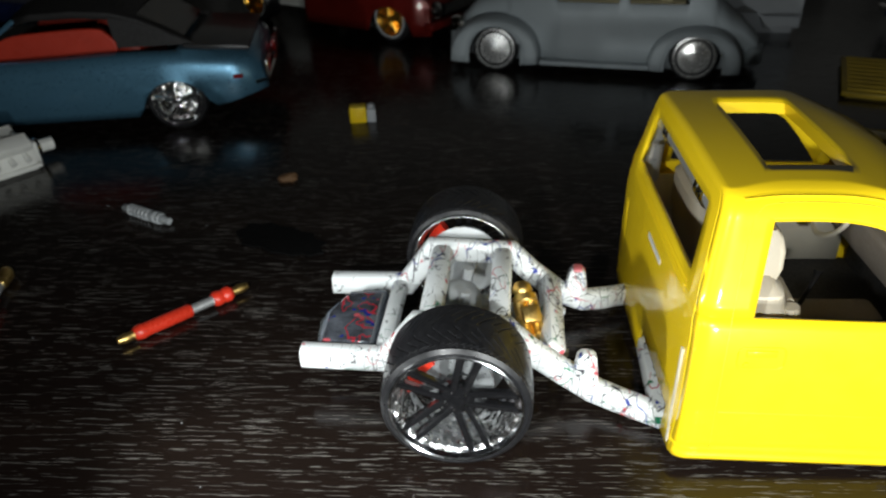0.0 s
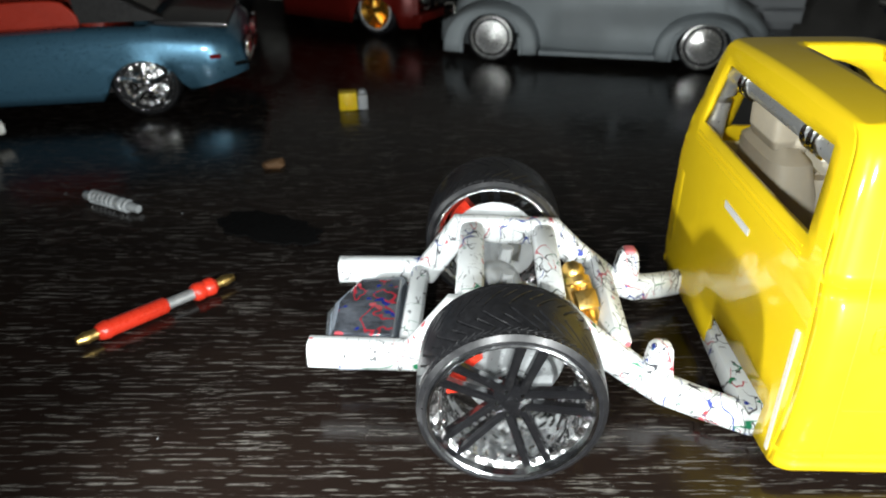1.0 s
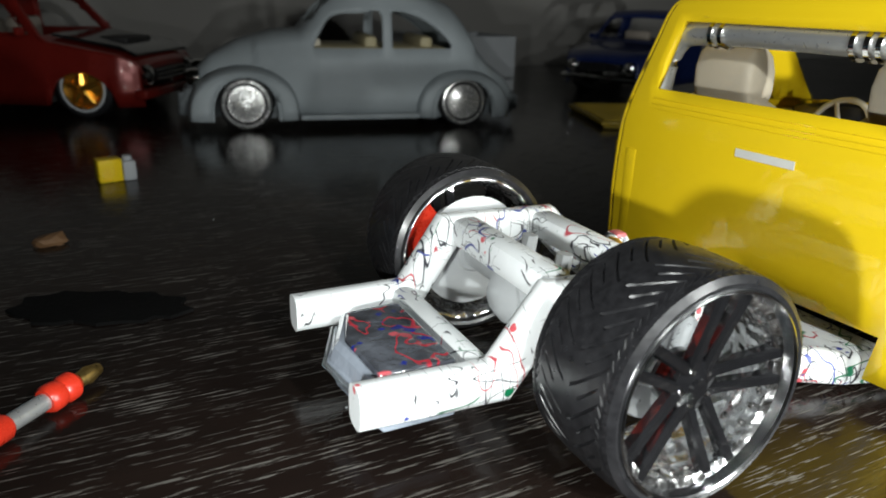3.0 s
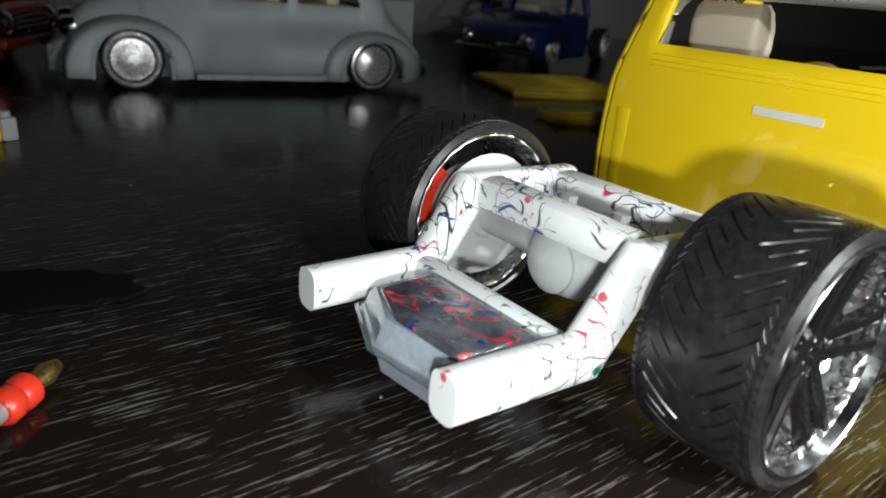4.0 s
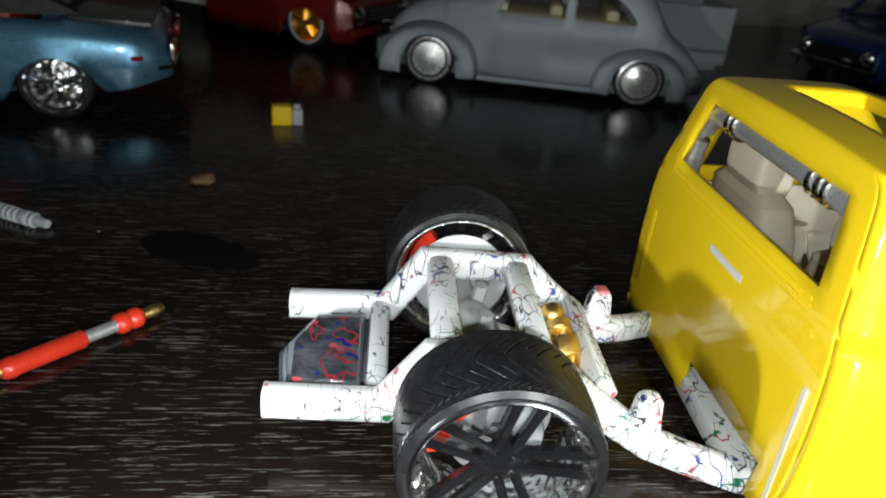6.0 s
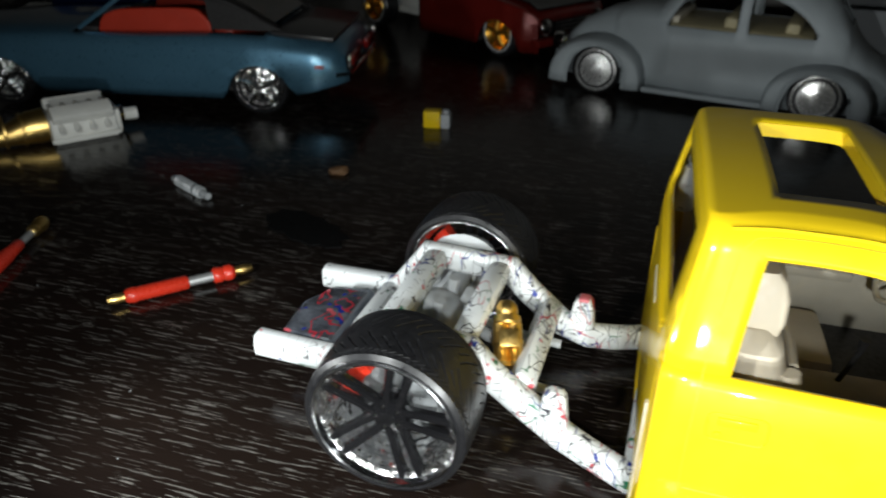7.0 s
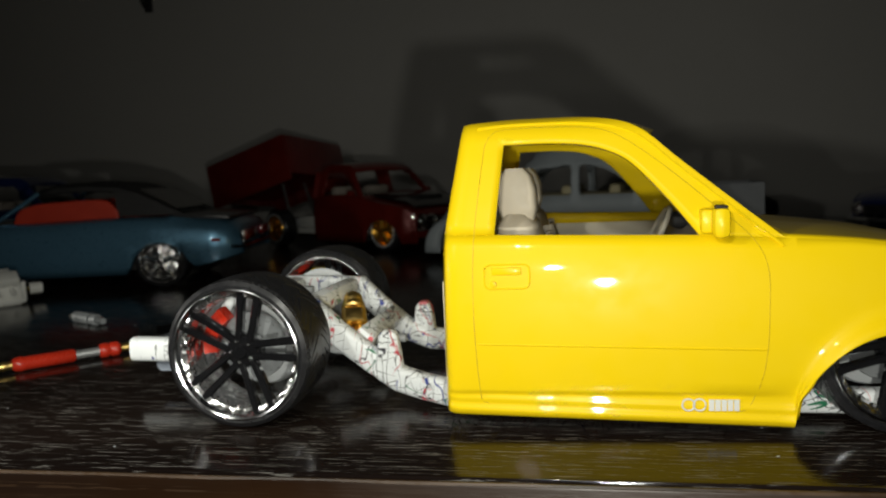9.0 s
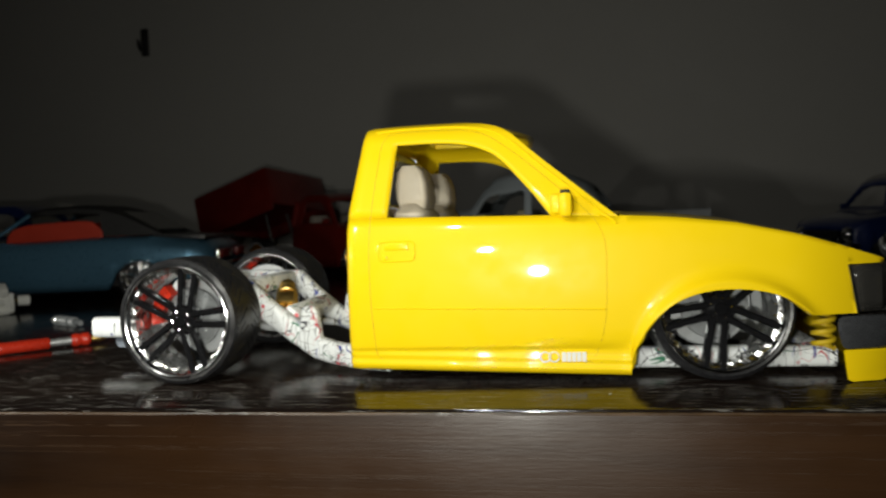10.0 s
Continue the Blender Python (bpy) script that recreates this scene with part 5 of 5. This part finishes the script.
def pickup(name, label, m, paint, rim, open_parts, spokes=5):
    """A small pickup: cab with openings, bonnet, lamps, wheels; the bed is built apart."""
    t = thing(name, label, "model truck", m)
    stations = []
    for x in np.linspace(-0.0060, 0.0800, 60):
        top = table_of(x, [(-0.006, 0.050), (-0.002, 0.0530), (0.004, 0.0545), (0.0220, 0.0540), (0.0270, 0.0515), (0.0420, 0.0325), (0.0720, 0.0275), (0.0780, 0.0245), (0.0800, 0.0200)])
        w = table_of(x, [(-0.006, 0.0325), (0.06, 0.0335), (0.0720, 0.0318), (0.0800, 0.0270)])
        sill = 0.0050
        d = abs(x - 0.0555)
        if d < 0.0140:
            sill = 0.0050 + math.sqrt(0.0140 ** 2 - d * d)
        belt = min(0.0320, top - 0.0015)
        ww = w - max(0.0, (top - 0.0340)) * 0.32
        half = [(w * 0.97, sill), (w, max(sill + 0.0006, 0.0120)), (w, max(sill + 0.001, 0.0200)), (w * 0.99, max(sill + 0.0015, belt - 0.004)), (w * 0.97, belt)]
        for k in range(1, 8):
            f = k / 8
            half.append((w * 0.97 + (ww - w * 0.97) * f, belt + (top - 0.0012 - belt) * f))
        half += [(ww * 0.94, top - 0.0003), (ww * 0.5, top + 0.0006), (0.0, top + 0.0010)]
        stations.append((x, half))
    bm = mirrored_loft(bmesh.new(), stations)
    win = [(0.0030, 0.0340), (0.0045, 0.0495), (0.0200, 0.0495), (0.0255, 0.0460), (0.0345, 0.0345)]
    cut_faces(bm, lambda c: abs(c.y) > 0.022 and in_polygon(c.x, c.z, win))
    cut_faces(bm, lambda c: abs(c.y) < 0.0240 and 0.0285 < c.x < 0.0400 and c.z > 0.0340)
    solid(part("body", bm, paint, t, sharp=40), 0.0008)
    part("cab_back", boxed(-0.0066, -0.0056, -0.0315, 0.0315, 0.0050, 0.0345), paint, t)
    for s in (-1, 1):
        wy = [(x, s * (0.0328 - max(0.0, z - 0.0340) * 0.32), z) for x, z in win + win[:1]]
        part("window_frame", tube(bmesh.new(), wy, 0.0008, 6), paint, t)
        part("rear_pillar", tube(bmesh.new(), [(-0.0058, s * 0.0318, 0.0330), (-0.0050, s * 0.0275, 0.0500)], 0.0014, 6), paint, t)
        part("headlamp", lathe(bmesh.new(), [(0.0, 0.0030), (0.0022, 0.0025), (0.0036, 0.0012), (0.0042, 0.0014), (0.0044, 0.0004), (0.0042, -0.0040)], 24, m=pose(0.0800, s * 0.0222, 0.0182, 0, 0, -90)), BRIGHT_WHEEL, t, "chrome headlamp")
        small_wheel(t, 0.0555, s * 0.0310, 0.0125, 0.0100, s, rim, white=True, spokes=spokes)
        part("seat", boxed(0.0020, 0.0090, min(s * 0.004, s * 0.024), max(s * 0.004, s * 0.024), 0.0150, 0.0400, r=0.002), BEIGE_DARK, t)
        part("door_mirror", boxed(0.0330, 0.0355, min(s * 0.0335, s * 0.0385), max(s * 0.0335, s * 0.0385), 0.0340, 0.0375, r=0.0007), paint, t)
    part("grille", boxed(0.0795, 0.0815, -0.0160, 0.0160, 0.0150, 0.0205), BLACK_GLOSS, t)
    for gz in (0.0158, 0.0178, 0.0198):
        part("grille_bar", boxed(0.0812, 0.0819, -0.0160, 0.0160, gz - 0.0004, gz + 0.0004), BRIGHT_WHEEL, t)
    part("front_bumper", boxed(0.0770, 0.0830, -0.0300, 0.0300, 0.0085, 0.0125, r=0.001), CHROME if not open_parts else paint, t)
    part("cab_floor", boxed(-0.005, 0.040, -0.030, 0.030, 0.0060, 0.0090), BLACK_MATT, t)
    part("dashboard", boxed(0.0340, 0.0420, -0.0300, 0.0300, 0.0200, 0.0325), BEIGE_DARK, t)
    for s in (-1, 1):
        part("frame_rail", boxed(-0.0750, 0.0500, s * 0.0130 - 0.002, s * 0.0130 + 0.002, 0.0080, 0.0120), WHITE_PLASTIC, t)
        small_wheel(t, -0.0500, s * 0.0310, 0.0125, 0.0100, s, rim, white=True, spokes=spokes)
    part("rear_axle", tube(bmesh.new(), [(-0.05, -0.025, 0.0125), (-0.05, 0.025, 0.0125)], 0.002, 8), BLACK_MATT, t)
    return t


# ---- dark red pickup with its bed swung up ----
red = pickup("red_pickup", "dark red model pickup with gold wheels and tilted bed", pose(-0.0762, 0.3190, 0, 0, 0, -31), RED_METAL, AMBER, True)
tilt = pose(-0.0840, 0.0020, 0.0440, -6, -16, 14) @ Matrix.Scale(1.16, 4)
bedp = part("tilted_bed", boxed(-0.0320, 0.0320, -0.0290, 0.0290, -0.0020, 0.0, m=tilt), RED_METAL, red, "dark red bed raised on one corner")
for args in ((-0.0320, 0.0320, -0.0300, -0.0285, -0.0100, 0.0180), (-0.0320, 0.0320, 0.0285, 0.0300, -0.0100, 0.0180), (-0.0325, -0.0310, -0.0285, 0.0285, -0.0060, 0.0180), (0.0310, 0.0325, -0.0285, 0.0285, -0.0060, 0.0180)):
    part("bed_panel", boxed(*args, r=0.0004, m=tilt), RED_METAL, bedp)
for s in (-1, 1):
    part("lift_ram", tube(bmesh.new(), [(-0.0520, s * 0.0120, 0.0100), (-0.0600, s * 0.0110, 0.0260), (-0.0660, s * 0.0100, 0.0430)], 0.0013, 8), DULL_METAL, red, "metal lift ram")
part("battery_tray", boxed(-0.0400, -0.0180, -0.0180, 0.0180, 0.0120, 0.0200, r=0.001), WHITE_PLASTIC, red)
part("speaker_box", boxed(-0.0680, -0.0460, -0.0160, 0.0160, 0.0120, 0.0180, r=0.001), GREY_PLASTIC, red)
part("engine", boxed(0.0450, 0.0680, -0.0120, 0.0120, 0.0270, 0.0330, r=0.001), BLACK_MATT, red)
part("dark_bonnet", prism(bmesh.new(), [(0.0425, 0.0338), (0.0720, 0.0292), (0.0785, 0.0262), (0.0785, 0.0272), (0.0720, 0.0302), (0.0425, 0.0348)], "y", -0.0270, 0.0270), BLACK_GLOSS, red, "black bonnet")

# ---- deep blue trucks standing behind ----
pickup("blue_pickup", "deep blue model pickup parked behind the coupe", pose(-0.2900, 0.2550, 0, 0, 0, 12), DEEP_BLUE, BRIGHT_WHEEL, False)
pickup("blue_pickup", "deep blue model pickup with chrome bumper and lamps", pose(0.3035, 0.2913, 0, 0, 0, 200) @ Matrix.Scale(0.88, 4), DEEP_BLUE, BRIGHT_WHEEL, False)

# ---- yellow bed panels lying on the table ----
flat1 = thing("bed_panel", "loose dull yellow model bed floor lying flat", "model part", pose(0.1950, 0.1800, 0, 0, 0, -22), "loose yellow panels")
part("sheet", boxed(-0.030, 0.030, -0.028, 0.028, 0.0012, 0.0030, r=0.0004), YELLOW_DULL, flat1)
for k in range(9):
    part("rib", boxed(-0.028, 0.028, -0.024 + 0.006 * k - 0.0008, -0.024 + 0.006 * k + 0.0008, 0.0030, 0.0040), YELLOW_DULL, flat1)
for s in (-1, 1):
    part("foot", boxed(-0.028, 0.028, s * 0.024 - 0.001, s * 0.024 + 0.001, 0.0, 0.0014), YELLOW_DULL, flat1)
flat2 = thing("tailgate_panel", "loose yellow model tailgate lying flat", "model part", pose(0.1520, 0.1120, 0, 0, 0, -14), "loose yellow panels")
part("sheet", boxed(-0.024, 0.024, -0.008, 0.008, 0.0, 0.0040, r=0.0006), YELLOW, flat2)
part("pressed_frame", boxed(-0.020, 0.020, -0.005, 0.005, 0.0040, 0.0046, r=0.0002), YELLOW, flat2)

# ================= small things on the table =================


def strut(m, label):
    """Red air strut with gold tips and a bare silver rod between two red sleeves."""
    t = thing("air_strut", label, "model part", m, "red struts")
    r = 0.0021

    def turned(name, prof, mat, lab=""):
        part(name, lathe(bmesh.new(), [(a, h) for a, h in prof], 20, m=pose(0, 0, r)), mat, t, lab)

    turned("long_sleeve", [(0.0, -0.0125), (0.0014, -0.0125), (0.0018, -0.0118), (0.0020, -0.0105), (0.0018, -0.0098), (0.0018, 0.0016), (0.0014, 0.0022), (0.0, 0.0022)], RED_PART, "glossy red sleeve")
    turned("rod", [(0.0, 0.0020), (0.0012, 0.0020), (0.0012, 0.0082), (0.0, 0.0082)], SILVER, "silver rod")
    turned("short_sleeve", [(0.0, 0.0080), (0.0016, 0.0080), (0.0020, 0.0086), (0.0020, 0.0100), (0.0017, 0.0106), (0.0020, 0.0112), (0.0020, 0.0126), (0.0014, 0.0134), (0.0, 0.0134)], RED_PART)
    turned("tip", [(0.0, 0.0132), (0.0011, 0.0132), (0.0011, 0.0148), (0.0013, 0.0156), (0.0008, 0.0178), (0.0, 0.0180)], GOLD, "gold tip")
    turned("tip", [(0.0, -0.0124), (0.0011, -0.0124), (0.0011, -0.0138), (0.0013, -0.0146), (0.0008, -0.0164), (0.0, -0.0166)], GOLD)
    return t


strut(pose(-0.0678, 0.0048, 0, 0, 0, -45), "red and gold model air strut with silver rod")
# a longer strut with a gold eye
long_strut = thing("air_strut", "long red air strut with gold fittings and a gold eye", "model part", pose(-0.1172, 0.0005, 0, 0, 0, 16.6), "red struts")


def turned_part(name, prof, mat, lab=""):
    part(name, lathe(bmesh.new(), prof, 20, m=pose(0, 0, 0.0022)), mat, long_strut, lab)


turned_part("sleeve", [(0.0, -0.0175), (0.0016, -0.0175), (0.0020, -0.0168), (0.0021, -0.0060), (0.0020, 0.0030), (0.0016, 0.0060), (0.0016, 0.0098), (0.0012, 0.0104), (0.0, 0.0104)], RED_PART, "glossy red sleeve")
turned_part("rod", [(0.0, 0.0102), (0.0010, 0.0102), (0.0010, 0.0170), (0.0, 0.0170)], SILVER, "silver rod")
turned_part("gold_eye", [(0.0, 0.0168), (0.0013, 0.0168), (0.0018, 0.0180), (0.0014, 0.0192), (0.0019, 0.0206), (0.0021, 0.0222), (0.0016, 0.0240), (0.0, 0.0246)], GOLD, "gold end fitting")
turned_part("gold_base", [(0.0, -0.0262), (0.0016, -0.0260), (0.0021, -0.0246), (0.0021, -0.0226), (0.0014, -0.0216), (0.0020, -0.0204), (0.0020, -0.0186), (0.0014, -0.0173), (0.0, -0.0173)], GOLD, "gold end fitting")

# little plastic brick: yellow half and grey half
blk = thing("plastic_brick", "tiny yellow and grey plastic block", "toy brick", pose(-0.0424, 0.1430, 0, 0, 0, 8))
part("yellow_half", boxed(-0.0056, 0.0012, -0.0030, 0.0030, 0.0, 0.0068, r=0.0006), YELLOW, blk)
part("grey_half", boxed(0.0013, 0.0050, -0.0028, 0.0028, 0.0, 0.0058, r=0.0006), LIGHT_PRIMER, blk)
part("stud", lathe(bmesh.new(), [(0.0, 0.0010), (0.0013, 0.0010), (0.0014, 0.0), (0.0014, -0.0004)], 14, m=pose(0.0031, 0, 0.0061, 90, 0, 0)), LIGHT_PRIMER, blk)

# brown chip
chip = bmesh.new()
bmesh.ops.create_icosphere(chip, subdivisions=2, radius=1.0)
for v in chip.verts:
    k = 1.0 + 0.35 * noise.noise(v.co * 1.7)
    v.co = Vector((v.co.x * 0.0038 * k, v.co.y * 0.0026 * k, max(0.0, 0.0009 + v.co.z * 0.0016 * k)))
single("wood_chip", chip, BROWN, "small brown broken chip of wood", "chip", m=pose(-0.0605, 0.0866, 0, 0, 0, 20), sharp=15)

# little threaded frosted stud
spr = thing("plastic_stud", "short frosted clear threaded plastic stud", "plastic part", pose(-0.0992, 0.0580, 0, 0, 0, -28))
part("stick", tube(bmesh.new(), [(-0.0100, 0, 0.0016), (-0.0040, 0, 0.0018), (0.0050, 0.0003, 0.0017), (0.0102, 0.0004, 0.0015)], 0.0015, 10, radii=[0.0012, 0.0016, 0.0015, 0.0011]), PALE_CLEAR, spr)
part("collar", lathe(bmesh.new(), [(0.0012, -0.0006), (0.0019, -0.0005), (0.0019, 0.0005), (0.0012, 0.0006)], 12, m=pose(0.0040, 0, 0.0018, 0, 0, 90)), PALE_CLEAR, spr)
part("nub", boxed(-0.0080, -0.0040, 0.0008, 0.0024, 0.0004, 0.0016, r=0.0003), PALE_CLEAR, spr)
for k in range(9):
    part("thread", lathe(bmesh.new(), [(0.0013, -0.0003), (0.0019, 0.0), (0.0013, 0.0003)], 12, m=pose(-0.0068 + 0.0017 * k, 0, 0.0018, 0, 0, 90)), PALE_CLEAR, spr)

# thin black offcut lying flat
off = bmesh.new()
edge = [(-0.0158, -0.0010), (-0.0132, -0.0034), (-0.0104, -0.0042), (-0.0096, -0.0066), (-0.0052, -0.0070), (-0.0030, -0.0060), (0.0012, -0.0078), (0.0050, -0.0070), (0.0086, -0.0072), (0.0100, -0.0052), (0.0128, -0.0058), (0.0160, -0.0026), (0.0132, -0.0006), (0.0138, 0.0026), (0.0092, 0.0034), (0.0076, 0.0056), (0.0030, 0.0054), (0.0006, 0.0068), (-0.0040, 0.0062), (-0.0088, 0.0072), (-0.0108, 0.0054), (-0.0148, 0.0046), (-0.0140, 0.0016)]
prism(off, edge, "z", 0.0, 0.0006)
single("black_offcut", off, OFFCUT, "thin matt black offcut lying flat", "plastic sheet", m=pose(-0.0530, 0.0450, 0, 0, 0, -20))

# engine with gold gearbox
eng = thing("model_engine", "white and gold model engine lying on the table", "model engine", pose(-0.1690, 0.0915, 0, 0, 0, 52))
part("block", boxed(-0.0100, 0.0130, -0.0085, 0.0085, 0.0, 0.0100, r=0.0012), WHITE_PLASTIC, eng, "white engine block")
for s in (-1, 1):
    part("cylinder_head", boxed(-0.0090, 0.0120, -0.0030, 0.0030, 0.0, 0.0042, r=0.0008, m=pose(0, s * 0.0062, 0.0092, s * -35, 0, 0)), WHITE_PLASTIC, eng)
    for k in range(4):
        part("exhaust_stub", tube(bmesh.new(), [(-0.0065 + 0.0052 * k, s * 0.0080, 0.0070), (-0.0065 + 0.0052 * k, s * 0.0108, 0.0050)], 0.0011, 8), WHITE_PLASTIC, eng)
for k in range(5):
    part("rocker_rib", boxed(-0.0082 + 0.0046 * k, -0.0068 + 0.0046 * k, -0.0060, 0.0060, 0.0092, 0.0122, r=0.0004), WHITE_PLASTIC, eng)
for s in (-1, 1):
    part("sump_rail", boxed(-0.0105, 0.0135, s * 0.0088 - 0.0008, s * 0.0088 + 0.0008, 0.0012, 0.0026, r=0.0003), WHITE_PLASTIC, eng)
part("timing_cover", boxed(0.0128, 0.0150, -0.0062, 0.0062, 0.0004, 0.0096, r=0.0010), WHITE_PLASTIC, eng)
part("fan_pulley", lathe(bmesh.new(), [(0.0, 0.0), (0.0034, 0.0), (0.0034, 0.0016), (0.0, 0.0020)], 16, m=pose(0.0152, 0, 0.0055, 0, 0, -90)), CHROME, eng)
part("nose_shaft", tube(bmesh.new(), [(0.0150, 0, 0.0055), (0.0220, 0, 0.0052)], 0.0024, 10), WHITE_PLASTIC, eng)
part("gearbox", tube(bmesh.new(), [(-0.0100, 0, 0.0062), (-0.0150, 0, 0.0060), (-0.0220, 0, 0.0046), (-0.0300, 0, 0.0040)], 0.004, 14, radii=[0.0062, 0.0060, 0.0042, 0.0032]), GOLD, eng, "gold gearbox")
for x in (-0.0130, -0.0180, -0.0240):
    part("gearbox_rib", lathe(bmesh.new(), [(0.0040, -0.0006), (0.0060, -0.0005), (0.0060, 0.0005), (0.0040, 0.0006)], 16, m=pose(x, 0, 0.0058, 0, 0, 90)), GOLD, eng)

# crumbs and dust on the varnish
rng = random.Random(7)
for k in range(16):
    x, y = rng.uniform(-0.13, 0.10), rng.uniform(-0.058, 0.12)
    bm = bmesh.new()
    bmesh.ops.create_icosphere(bm, subdivisions=1, radius=1.0, matrix=Matrix.Diagonal((rng.uniform(0.00015, 0.0004), rng.uniform(0.00012, 0.0003), 0.00014, 1)))
    single("dust_speck", bm, PALE_CLEAR, "tiny pale speck of dust on the varnish", "dust", group="dust specks", m=pose(x, y, 0.00012, 0, 0, rng.uniform(0, 180)))

# black hook on the wall
hook = thing("wall_hook", "small black plastic hook on the grey wall", "hook", pose(-0.2980, 0.46, 0.2130))
part("plate", boxed(-0.0040, 0.0040, -0.0020, 0.0, -0.0130, 0.0130, r=0.0010), BLACK_MATT, hook)
part("prong", tube(bmesh.new(), [(0, -0.0010, -0.0060), (0, -0.0090, -0.0090), (0, -0.0120, -0.0050), (0, -0.0125, 0.0)], 0.0016, 8), BLACK_MATT, hook)
